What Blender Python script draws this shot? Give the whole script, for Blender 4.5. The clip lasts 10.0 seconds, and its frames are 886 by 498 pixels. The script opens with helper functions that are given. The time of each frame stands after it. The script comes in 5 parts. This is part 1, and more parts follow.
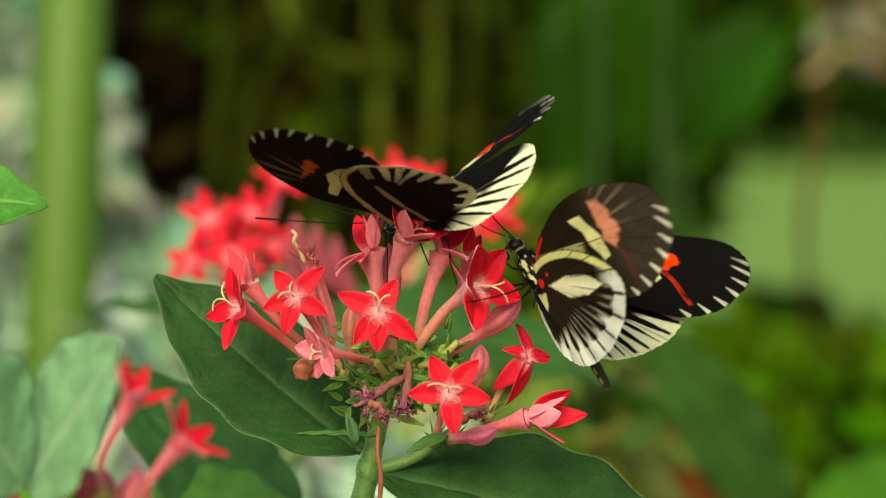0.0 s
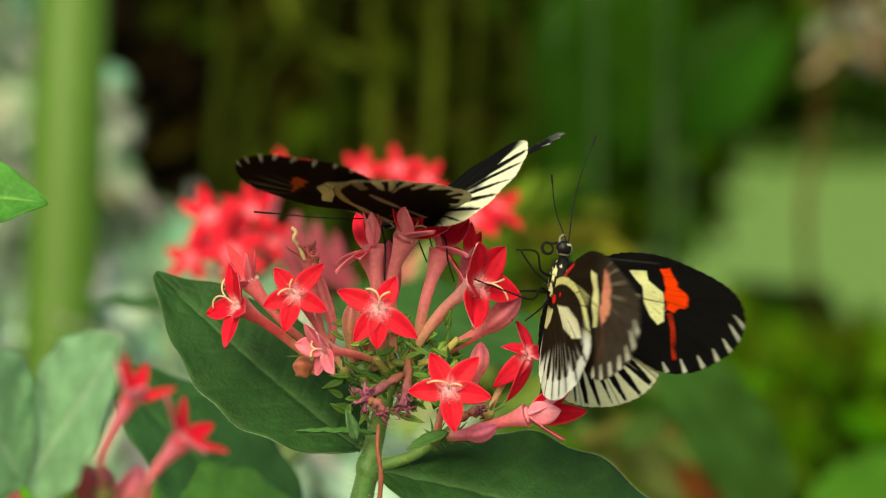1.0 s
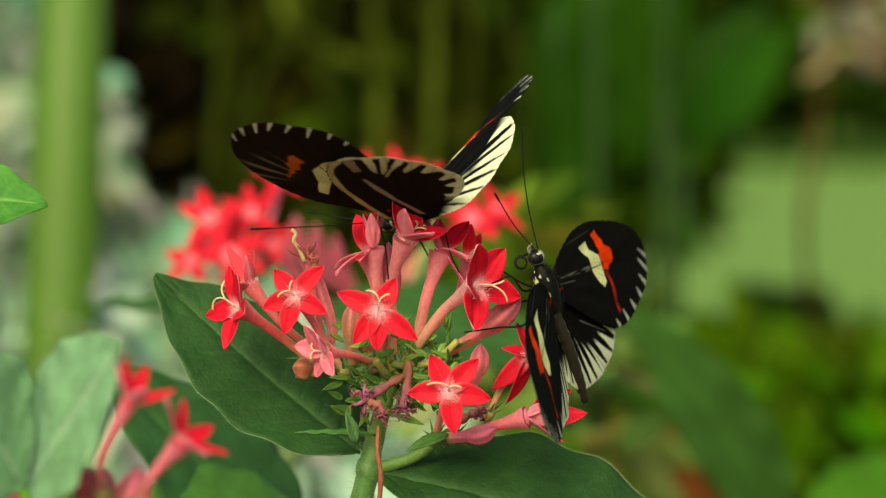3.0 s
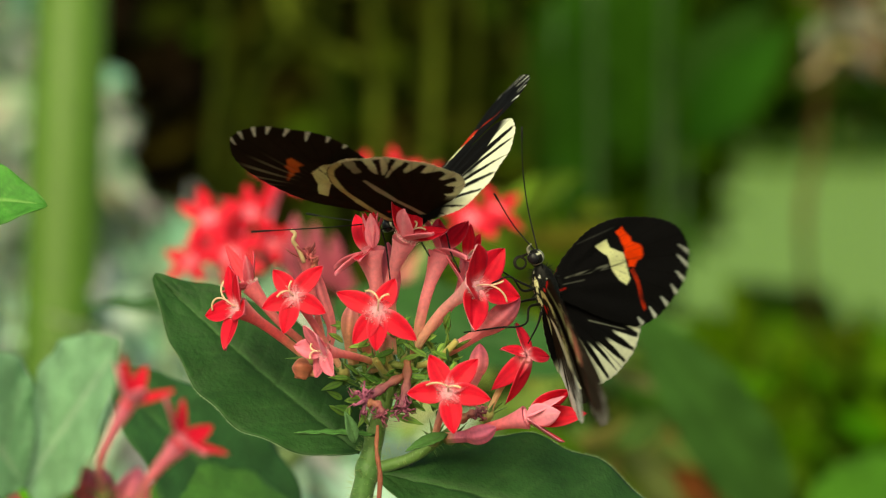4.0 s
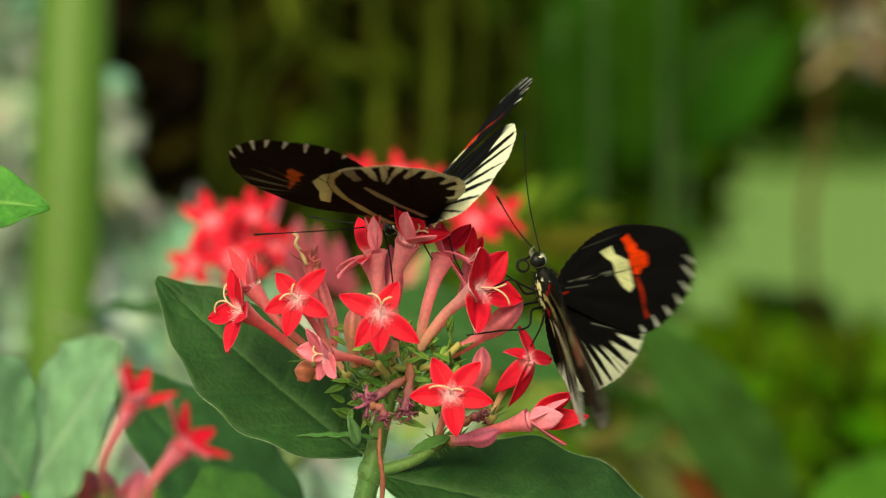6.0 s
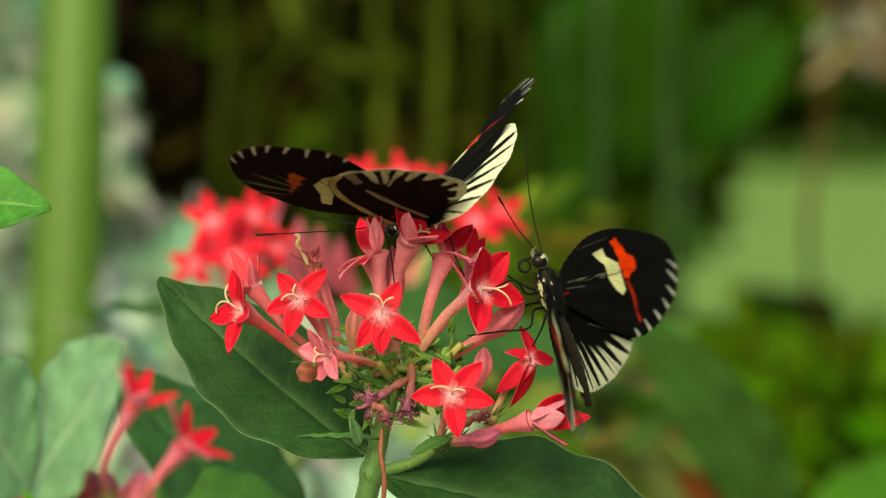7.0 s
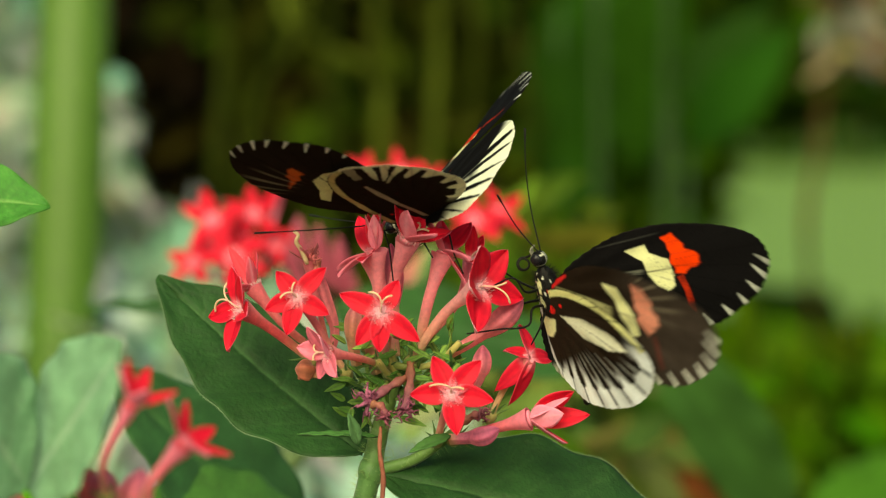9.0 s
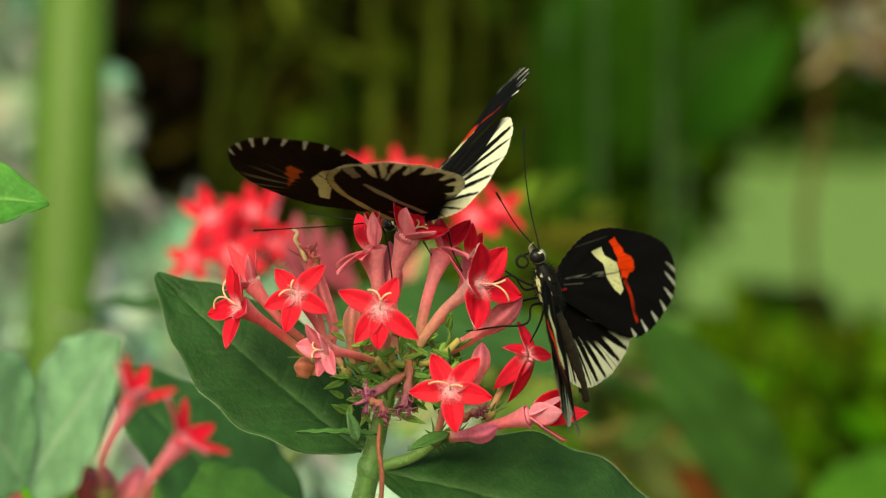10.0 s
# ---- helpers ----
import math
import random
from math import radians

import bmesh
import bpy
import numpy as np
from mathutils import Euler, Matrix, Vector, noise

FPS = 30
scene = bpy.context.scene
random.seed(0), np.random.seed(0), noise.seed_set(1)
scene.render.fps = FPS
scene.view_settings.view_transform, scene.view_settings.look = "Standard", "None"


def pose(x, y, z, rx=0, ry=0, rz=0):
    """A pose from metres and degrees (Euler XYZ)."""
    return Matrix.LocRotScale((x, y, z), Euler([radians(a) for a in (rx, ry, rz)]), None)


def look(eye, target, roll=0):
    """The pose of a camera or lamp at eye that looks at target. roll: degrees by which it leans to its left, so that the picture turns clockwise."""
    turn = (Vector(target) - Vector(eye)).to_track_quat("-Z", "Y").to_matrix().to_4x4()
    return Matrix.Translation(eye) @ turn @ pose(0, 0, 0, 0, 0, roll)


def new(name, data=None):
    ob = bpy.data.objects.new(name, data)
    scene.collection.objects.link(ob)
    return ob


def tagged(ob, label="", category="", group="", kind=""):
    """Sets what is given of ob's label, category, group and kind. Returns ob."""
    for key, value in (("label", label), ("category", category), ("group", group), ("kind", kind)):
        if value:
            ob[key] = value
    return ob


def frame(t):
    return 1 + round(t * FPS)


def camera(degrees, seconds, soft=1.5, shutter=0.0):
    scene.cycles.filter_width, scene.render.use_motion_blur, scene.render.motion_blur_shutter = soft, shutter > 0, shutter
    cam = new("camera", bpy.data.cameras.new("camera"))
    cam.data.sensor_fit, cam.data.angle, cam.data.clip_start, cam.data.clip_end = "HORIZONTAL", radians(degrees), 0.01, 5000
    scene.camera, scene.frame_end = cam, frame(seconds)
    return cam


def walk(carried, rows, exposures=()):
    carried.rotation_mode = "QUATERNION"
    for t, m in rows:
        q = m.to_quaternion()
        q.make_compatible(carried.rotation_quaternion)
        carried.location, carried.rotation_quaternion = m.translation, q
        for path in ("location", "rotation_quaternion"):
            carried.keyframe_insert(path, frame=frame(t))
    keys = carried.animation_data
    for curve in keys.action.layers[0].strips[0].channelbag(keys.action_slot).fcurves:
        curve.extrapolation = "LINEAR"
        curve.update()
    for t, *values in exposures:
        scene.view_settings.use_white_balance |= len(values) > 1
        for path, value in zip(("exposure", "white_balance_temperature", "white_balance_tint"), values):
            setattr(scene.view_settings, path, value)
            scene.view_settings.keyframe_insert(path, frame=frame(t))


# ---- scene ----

# ---------------------------------------------------------------- camera
from mathutils import Quaternion

# Plan: millimetres from the point of sharp focus; x to the right, y away, z up.
FOCUS = 595.5
EYE = Vector((0.0, -0.595, 1.050))
AIM = look(EYE, (0.0, 0.0, 1.024))
AXES = AIM.to_3x3() @ Matrix(((1, 0, 0), (0, 0, 1), (0, -1, 0)))
CENTRE = EYE + AIM.to_3x3() @ Vector((0, 0, -FOCUS / 1000))
PLAN = Matrix.Translation(CENTRE) @ AXES.to_4x4()

cam = camera(15.0, 10.0, 1.2, 0.5)
cam.data.dof.use_dof = True
cam.data.dof.focus_distance = FOCUS / 1000
cam.data.dof.aperture_fstop = 15.5


def sway(dx, dy):
    """The camera turned by so many tenths of a millimetre at the focus, as the holder's arm drifts."""
    return AIM @ Matrix.Rotation(dx / 5955, 4, "Y") @ Matrix.Rotation(dy / 5955, 4, "X")


walk(cam, [
    (0.0, sway(0, -1)), (0.5, sway(-0.5, -4.5)), (1.0, sway(0, -6)), (1.5, sway(-0.7, -4)), (2.0, sway(0, -6)),
    (2.5, sway(0, -3)), (4.0, sway(-1.5, -2.5)), (4.5, sway(-1, -1.5)), (5.0, sway(0, 0)), (5.5, sway(1.3, 1.5)),
    (7.0, sway(6, 3.5)), (7.5, sway(4.7, 3.2)), (8.0, sway(4.5, 2)), (8.5, sway(4.3, 1.7)), (9.0, sway(4, 0)),
    (9.5, sway(3, -1.5)), (10.0, sway(2, -4.5))],
     exposures=((0.0, -0.09, 8700, -13), (10.0, -0.09, 8700, -13)))

# ---------------------------------------------------------------- light
SUN_ELEVATION, SUN_TURN = radians(36), radians(192)
world = bpy.data.worlds.new("world")
scene.world = world
world.use_nodes = True
sky = world.node_tree.nodes.new("ShaderNodeTexSky")
sky.sky_type, sky.sun_disc = "NISHITA", False
sky.sun_elevation, sky.sun_rotation = SUN_ELEVATION, SUN_TURN
sky.air_density, sky.dust_density, sky.ozone_density = 1.0, 4.0, 0.5
world.node_tree.links.new(sky.outputs[0], world.node_tree.nodes["Background"].inputs[0])
world.node_tree.nodes["Background"].inputs[1].default_value = 0.20
sun_lamp = new("sun", bpy.data.lights.new("sun", "SUN"))
sun_lamp.data.energy, sun_lamp.data.angle, sun_lamp.data.color = 2.7, radians(34), (1.0, 0.95, 0.86)
way = Vector((math.sin(SUN_TURN) * math.cos(SUN_ELEVATION), math.cos(SUN_TURN) * math.cos(SUN_ELEVATION), math.sin(SUN_ELEVATION)))
sun_lamp.matrix_world = Matrix.Translation((0, 0, 5)) @ way.to_track_quat("Z", "Y").to_matrix().to_4x4()


# ---------------------------------------------------------------- materials
def surface(name, rough=0.5, grain=900.0, vary=0.25, relief=0.2, through_light=0.0, sheen=0.0, metal=0.0, gloss=0.5, coarse=120.0):
    """A surface whose colour comes from the mesh's own pigment layer, with grain and blotches at two scales."""
    m = bpy.data.materials.new(name)
    m.use_nodes = True
    n, link = m.node_tree.nodes, m.node_tree.links.new
    b = n["Principled BSDF"]
    pigment = n.new("ShaderNodeAttribute")
    pigment.attribute_name = "pigment"
    place = n.new("ShaderNodeTexCoord")
    fine, broad = n.new("ShaderNodeTexNoise"), n.new("ShaderNodeTexNoise")
    fine.inputs["Scale"].default_value, broad.inputs["Scale"].default_value = grain, coarse
    fine.inputs["Detail"].default_value, broad.inputs["Detail"].default_value = 4.0, 3.0
    for t in (fine, broad):
        link(place.outputs["Object"], t.inputs["Vector"])
    add = n.new("ShaderNodeMath")
    add.operation = "ADD"
    link(fine.outputs["Fac"], add.inputs[0])
    link(broad.outputs["Fac"], add.inputs[1])
    span = n.new("ShaderNodeMapRange")
    span.inputs["From Min"].default_value, span.inputs["From Max"].default_value = 0.6, 1.4
    span.inputs["To Min"].default_value, span.inputs["To Max"].default_value = 1 - vary, 1 + vary
    link(add.outputs[0], span.inputs["Value"])
    mix = n.new("ShaderNodeVectorMath")
    mix.operation = "SCALE"
    link(pigment.outputs["Color"], mix.inputs[0])
    link(span.outputs[0], mix.inputs["Scale"])
    link(mix.outputs[0], b.inputs["Base Color"])
    rr = n.new("ShaderNodeMapRange")
    rr.inputs["To Min"].default_value, rr.inputs["To Max"].default_value = max(0.05, rough - 0.12), min(1.0, rough + 0.12)
    link(fine.outputs["Fac"], rr.inputs["Value"])
    link(rr.outputs[0], b.inputs["Roughness"])
    b.inputs["Metallic"].default_value = metal
    b.inputs["Specular IOR Level"].default_value = gloss
    b.inputs["Sheen Weight"].default_value = sheen
    bump = n.new("ShaderNodeBump")
    bump.inputs["Strength"].default_value = relief
    bump.inputs["Distance"].default_value = 0.0003
    link(add.outputs[0], bump.inputs["Height"])
    link(bump.outputs[0], b.inputs["Normal"])
    if through_light:
        tr, both = n.new("ShaderNodeBsdfTranslucent"), n.new("ShaderNodeMixShader")
        link(mix.outputs[0], tr.inputs["Color"])
        both.inputs[0].default_value = through_light
        link(b.outputs[0], both.inputs[1])
        link(tr.outputs[0], both.inputs[2])
        link(both.outputs[0], n["Material Output"].inputs["Surface"])
    return m


PETAL = surface("petal_skin", 0.55, 1500, 0.12, 0.3, 0.28, gloss=0.18, coarse=350)
TUBE = surface("flower_tube_skin", 0.5, 1400, 0.20, 0.4, 0.45, sheen=0.3, coarse=300)
CREAM = surface("style_cream", 0.45, 1600, 0.1, 0.2, 0.1)
DRY = surface("withered_tissue", 0.75, 1100, 0.4, 0.7, 0.05)
GREEN = surface("calyx_green", 0.55, 1200, 0.25, 0.4, 0.15, sheen=0.2)
LEAF = surface("leaf_blade", 0.62, 1100, 0.28, 0.8, 0.16, gloss=0.25, coarse=240)
FAR_LEAF = surface("soft_leaf_blade", 0.75, 300, 0.3, 0.3, 0.25, gloss=0.08, coarse=22)
STALK = surface("stalk_skin", 0.5, 260, 0.18, 0.4, 0.1, coarse=30)
BARK = surface("vine_bark", 0.9, 200, 0.4, 0.8, gloss=0.04, coarse=25)
WING = surface("wing_scales", 0.8, 2600, 0.12, 0.35, 0.22, gloss=0.02, coarse=500)
EYE_SHELL = surface("eye_shell", 0.32, 3000, 0.2, 0.3, gloss=0.28, coarse=900)
CHITIN = surface("chitin", 0.55, 2200, 0.25, 0.4, gloss=0.10, coarse=600)
SHADE_LEAF = surface("dull_leaf_blade", 0.9, 250, 0.4, 0.3, 0.05, gloss=0.05, coarse=20)
SOIL = surface("soil", 0.9, 40, 0.4, 0.8, coarse=5)


# ---------------------------------------------------------------- mesh helpers (millimetres in, metres out)
def spot(h, v, d=0.0):
    """A place d mm beyond the focus, on the sight line that meets the focal plane h mm right of and v mm above its middle."""
    k = 1 + d / FOCUS
    return PLAN @ (Vector((h * k, d, v * k)) / 1000)


def heading(x, y, z):
    return (AXES @ Vector((x, y, z))).normalized()


def link_mesh(name, verts, faces, colours, material, parent=None, label="", smooth=True):
    me = bpy.data.meshes.new(name)
    me.from_pydata([tuple(v) for v in verts], [], faces)
    layer = me.attributes.new("pigment", "FLOAT_COLOR", "POINT")
    c = np.asarray(colours, dtype=np.float32)
    if c.ndim == 1:
        c = np.tile(c, (len(verts), 1))
    c = np.concatenate([c[:, :3], np.ones((len(c), 1), np.float32)], 1)
    layer.data.foreach_set("color", c.ravel())
    me.polygons.foreach_set("use_smooth", [smooth] * len(me.polygons))
    me.materials.append(material)
    me.update()
    ob = new(name, me)
    if parent is not None:
        ob.parent = parent
        if parent.type == "EMPTY":
            ob.matrix_parent_inverse = parent.matrix_basis.inverted()
    if label:
        ob["label"] = label
    return ob


def empty_at(name, place):
    ob = new(name)
    ob.empty_display_size = 0.01
    ob.matrix_basis = Matrix.Translation(place)
    return ob


def curve_points(points, count):
    """A smooth run of points through a few given ones."""
    p = [Vector(q) for q in points]
    if len(p) == 2:
        return [p[0].lerp(p[1], i / (count - 1)) for i in range(count)]
    gaps = [max(1e-9, (y - x).length) for x, y in zip(p, p[1:])]
    tangents = [(p[1] - p[0]) / gaps[0]]
    for i in range(1, len(p) - 1):
        tangents.append(((p[i] - p[i - 1]) / gaps[i - 1] * gaps[i] + (p[i + 1] - p[i]) / gaps[i] * gaps[i - 1]) / (gaps[i - 1] + gaps[i]))
    tangents.append((p[-1] - p[-2]) / gaps[-1])
    out = []
    for i in range(count):
        x = i / (count - 1) * (len(p) - 1)
        k = min(int(x), len(p) - 2)
        f = x - k
        f2, f3, g = f * f, f ** 3, gaps[k]
        out.append(p[k] * (2 * f3 - 3 * f2 + 1) + tangents[k] * (g * (f3 - 2 * f2 + f)) + p[k + 1] * (3 * f2 - 2 * f3) + tangents[k + 1] * (g * (f3 - f2)))
    return out


def sweep(points, radius, count=14, sides=10, ripple=0.0, close=True):
    """A tube along a path; radius(t) in metres. Gives vertices, faces and t of each vertex."""
    path = curve_points(points, count)
    verts, faces, ts = [], [], []
    up = None
    for i, p in enumerate(path):
        t = i / (count - 1)
        tan = (path[min(i + 1, count - 1)] - path[max(i - 1, 0)]).normalized()
        if up is None:
            up = tan.orthogonal().normalized()
        up = (up - tan * up.dot(tan)).normalized()
        side = tan.cross(up)
        r = radius(t)
        for j in range(sides):
            a = 2 * math.pi * j / sides
            k = r * (1 + ripple * math.cos(5 * a))
            verts.append(p + up * (math.cos(a) * k) + side * (math.sin(a) * k))
            ts.append(t)
    for i in range(count - 1):
        for j in range(sides):
            a, b = i * sides + j, i * sides + (j + 1) % sides
            faces.append((a, b, b + sides, a + sides))
    if close:
        faces.append(tuple(range(sides - 1, -1, -1)))
        faces.append(tuple(range((count - 1) * sides, count * sides)))
    return verts, faces, ts


def blend(a, b, t):
    return [x + (y - x) * t for x, y in zip(a, b)]


def sheet(rows, cols, place, thick, top, under):
    """A blade with real thickness. place(t, s): the middle surface; top and under give the pigment by (t, s)."""
    grid = [[place(i / (rows - 1), 2 * j / (cols - 1) - 1) for j in range(cols)] for i in range(rows)]
    verts, colours, faces = [], [], []
    normals = []
    for i in range(rows):
        for j in range(cols):
            a = grid[min(i + 1, rows - 1)][j] - grid[max(i - 1, 0)][j]
            b = grid[i][min(j + 1, cols - 1)] - grid[i][max(j - 1, 0)]
            n = b.cross(a)
            normals.append(n.normalized() if n.length > 1e-12 else Vector((0, 0, 1)))
    for sign in (1, -1):
        for i in range(rows):
            for j in range(cols):
                t, s = i / (rows - 1), 2 * j / (cols - 1) - 1
                k = 0.15 if i in (0, rows - 1) or j in (0, cols - 1) else 1.0
                verts.append(grid[i][j] + normals[i * cols + j] * (sign * thick / 2 * k))
                colours.append(top(t, s) if sign > 0 else under(t, s))
    o = rows * cols
    for i in range(rows - 1):
        for j in range(cols - 1):
            a = i * cols + j
            faces.append((a, a + cols, a + cols + 1, a + 1))
            faces.append((o + a, o + a + 1, o + a + cols + 1, o + a + cols))
    edge = [j for j in range(cols)] + [i * cols + cols - 1 for i in range(1, rows)]
    edge += [(rows - 1) * cols + j for j in range(cols - 2, -1, -1)] + [i * cols for i in range(rows - 2, 0, -1)]
    for a, b in zip(edge, edge[1:] + edge[:1]):
        faces.append((a, b, b + o, a + o))
    return verts, faces, colours


def ball(centre, axes, rings=10, sides=14):
    """An ellipsoid; axes: three half-axis vectors."""
    verts, faces, local = [], [], []
    for i in range(rings + 1):
        a = math.pi * i / rings
        for j in range(sides):
            b = 2 * math.pi * j / sides
            q = (math.cos(a), math.sin(a) * math.cos(b), math.sin(a) * math.sin(b))
            verts.append(centre + axes[0] * q[0] + axes[1] * q[1] + axes[2] * q[2])
            local.append(q)
    for i in range(rings):
        for j in range(sides):
            a, b = i * sides + j, i * sides + (j + 1) % sides
            faces.append((a, b, b + sides, a + sides))
    return verts, faces, local


def joined(pieces):
    """Several (verts, faces, colours) as one."""
    V, F, C = [], [], []
    for v, f, c in pieces:
        o = len(V)
        V += list(v)
        F += [tuple(k + o for k in q) for q in f]
        C += list(c)
    return V, F, C


# ---------------------------------------------------------------- ground and distance
def ground_sheet():
    verts, faces, cols = [], [], []
    edges = [-60, -30, -14, -6, -3, -1, 0, 1, 3, 6, 10, 16, 24, 36, 60, 120, 400]
    for y in edges:
        for x in edges:
            verts.append(Vector((x * 1.2 - (60 if x == -60 else 0), y, 0.04 * noise.noise(Vector((x * 0.3, y * 0.3, 1))))))
            cols.append((0.05, 0.035, 0.02) if y < 3 else (0.125, 0.235, 0.034))
    n = len(edges)
    for i in range(n - 1):
        for j in range(n - 1):
            a = i * n + j
            faces.append((a, a + 1, a + n + 1, a + n))
    tagged(link_mesh("ground", verts, faces, cols, SOIL), "sunlit short green lawn beyond a dark planting bed", "ground", kind="structure")


ground_sheet()


def leafy_mass(name, count, box, size, shades, label, category, seed, droop=0.5, material=None, feet=None):
    """Uncountable foliage: many small bent leaves inside a box given on the sight plane (h0, h1, v0, v1, d0, d1)."""
    rng = random.Random(seed)
    h0, h1, v0, v1, d0, d1 = box
    V, F, C = [], [], []
    for _ in range(count):
        d = rng.uniform(d0, d1)
        p = spot(rng.uniform(h0, h1), rng.uniform(v0, v1), d)
        L = rng.uniform(*size) / 1000
        u = Vector((rng.uniform(-1, 1), rng.uniform(-1, 1), rng.uniform(-1, 1) - droop)).normalized()
        w = u.cross(Vector((rng.uniform(-1, 1), rng.uniform(-1, 1), rng.uniform(-0.3, 1)))).normalized()
        n = u.cross(w)
        k = rng.random()
        c = [x * rng.uniform(0.7, 1.3) for x in blend(shades[0], shades[1], k)]
        o = len(V)
        W = L * rng.uniform(0.28, 0.45)
        for t, q, bend in ((0, 0.05, 0), (0.3, 0.9, 0.06), (0.65, 0.75, 0.05), (1, 0.03, -0.08)):
            mid = p + u * (L * t) + n * (L * bend)
            V += [mid - w * (W / 2 * q) - n * (0.03 * L), mid, mid + w * (W / 2 * q) - n * (0.03 * L)]
            C += [c, c, c]
        for i in range(3):
            a = o + 3 * i
            F += [(a, a + 1, a + 4, a + 3), (a + 1, a + 2, a + 5, a + 4)]
    # thin woody stems carry the leaves from the soil
    left, right, stems = feet or (h0, h1, 5)
    for k in range(stems):
        h, d = left + (right - left) * (k + rng.uniform(0.2, 0.8)) / stems, rng.uniform(d0, d1)
        top, low = spot(h, v0 + (v1 - v0) * rng.uniform(0.3, 0.9), d), spot(h, v0, d)
        foot = Vector((low.x + rng.uniform(-0.02, 0.02), low.y + rng.uniform(-0.02, 0.02), -0.05))
        r = 0.0008 * (1 + d / 600)
        v, f, ts = sweep([foot, low + Vector((rng.uniform(-0.01, 0.01), 0, 0)), top], lambda t: r * (1.5 - t), 12, 6)
        o = len(V)
        V += v
        F += [tuple(q + o for q in g) for g in f]
        C += [[x * 0.5 for x in shades[0]]] * len(v)
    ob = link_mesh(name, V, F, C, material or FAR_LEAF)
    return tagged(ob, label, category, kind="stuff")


# far tree belt beyond the lawn, thicket coloured as if in shade, mid-distance shrubs
leafy_mass("far_trees", 16000, (-110, 110, 11.8, 62, 52000, 62000), (200, 520), ((0.03, 0.075, 0.012), (0.07, 0.15, 0.02)),
           "dense dark green trees beyond the lawn", "trees", 3, feet=(-100, 100, 0))
# Deep shade on the left is put into nearly black leaf pigment.
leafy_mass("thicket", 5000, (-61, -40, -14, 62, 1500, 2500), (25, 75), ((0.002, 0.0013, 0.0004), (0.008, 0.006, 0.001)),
           "brown thicket with deep shade put into its leaf colours", "thicket", 24, 0.6, SHADE_LEAF, (-60, -40, 12))
# Further right the shade is weaker, again put into the leaf colours.
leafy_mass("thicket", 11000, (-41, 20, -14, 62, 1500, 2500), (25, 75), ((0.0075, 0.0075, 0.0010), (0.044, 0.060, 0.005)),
           "brown and olive thicket with shade put into its leaf colours", "thicket", 4, 0.6, SHADE_LEAF, (-40, 20, 28))
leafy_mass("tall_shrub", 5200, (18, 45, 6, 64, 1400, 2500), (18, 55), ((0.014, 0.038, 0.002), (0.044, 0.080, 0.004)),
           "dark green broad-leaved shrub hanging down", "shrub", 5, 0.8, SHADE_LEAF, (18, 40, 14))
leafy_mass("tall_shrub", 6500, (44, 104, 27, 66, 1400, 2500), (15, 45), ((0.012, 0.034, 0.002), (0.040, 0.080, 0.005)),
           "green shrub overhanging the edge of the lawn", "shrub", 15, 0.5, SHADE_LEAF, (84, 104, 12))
leafy_mass("low_shrub", 7000, (6, 104, -64, -19, 900, 1800), (15, 48), ((0.028, 0.085, 0.003), (0.075, 0.150, 0.008)),
           "low olive green shrub beside the lawn", "shrub", 6, 0.0, SHADE_LEAF, (6, 104, 30))
# The bright light at the left is painted as very pale leaf pigment.
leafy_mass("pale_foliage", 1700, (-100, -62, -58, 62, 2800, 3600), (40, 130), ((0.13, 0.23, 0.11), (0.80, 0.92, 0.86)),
           "green foliage with bright light put into its pale leaf colours", "foliage", 7, 0.4)
# Two slanting patches of highlight beside the stalk, put into the leaf colour.
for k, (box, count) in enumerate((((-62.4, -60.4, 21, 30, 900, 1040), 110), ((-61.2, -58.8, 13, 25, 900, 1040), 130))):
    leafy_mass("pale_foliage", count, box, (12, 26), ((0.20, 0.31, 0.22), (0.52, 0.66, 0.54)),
               "leaves behind the stalk with a highlight put into their pale colour", "foliage", 17 + 10 * k, 0.9)
# Half shade is put into the greyer, darker pigment of these leaves.
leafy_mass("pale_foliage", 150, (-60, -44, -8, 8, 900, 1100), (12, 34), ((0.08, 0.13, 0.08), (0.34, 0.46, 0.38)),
           "sparse leaves with half shade put into their grey green colour", "foliage", 18, 0.7)
# Highlights near the stalk and under the cluster, also painted in pale pigment.
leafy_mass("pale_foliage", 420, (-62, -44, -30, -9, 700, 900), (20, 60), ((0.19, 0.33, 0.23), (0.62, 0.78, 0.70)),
           "green foliage near the stalk, highlights put into its pale colour", "foliage", 8, 0.4)
leafy_mass("pale_foliage", 700, (-38, 4, -62, -20, 420, 620), (15, 40), ((0.24, 0.38, 0.28), (0.54, 0.68, 0.60)),
           "green foliage below the cluster, highlights put into its pale colour", "foliage", 9, 0.4)
leafy_mass("pale_foliage", 420, (2, 32, -58, -12, 420, 620), (15, 40), ((0.08, 0.14, 0.025), (0.24, 0.31, 0.09)),
           "dull grey green foliage beside the cluster", "foliage", 19, 0.4)
leafy_mass("pale_foliage", 170, (4, 27, -14, 9, 420, 560), (12, 32), ((0.05, 0.10, 0.008), (0.12, 0.18, 0.020)),
           "olive green foliage behind the cluster", "foliage", 23, 0.4)
# Bright spots of light in this corner are painted through pale leaf pigment.
leafy_mass("dry_foliage", 60, (68, 82, 34, 46, 1200, 1380), (10, 30), ((0.10, 0.07, 0.03), (0.42, 0.38, 0.28)),
           "brown leaves with bright spots of light put into their pale colour", "foliage", 20, 0.4, None, (79, 82, 0))
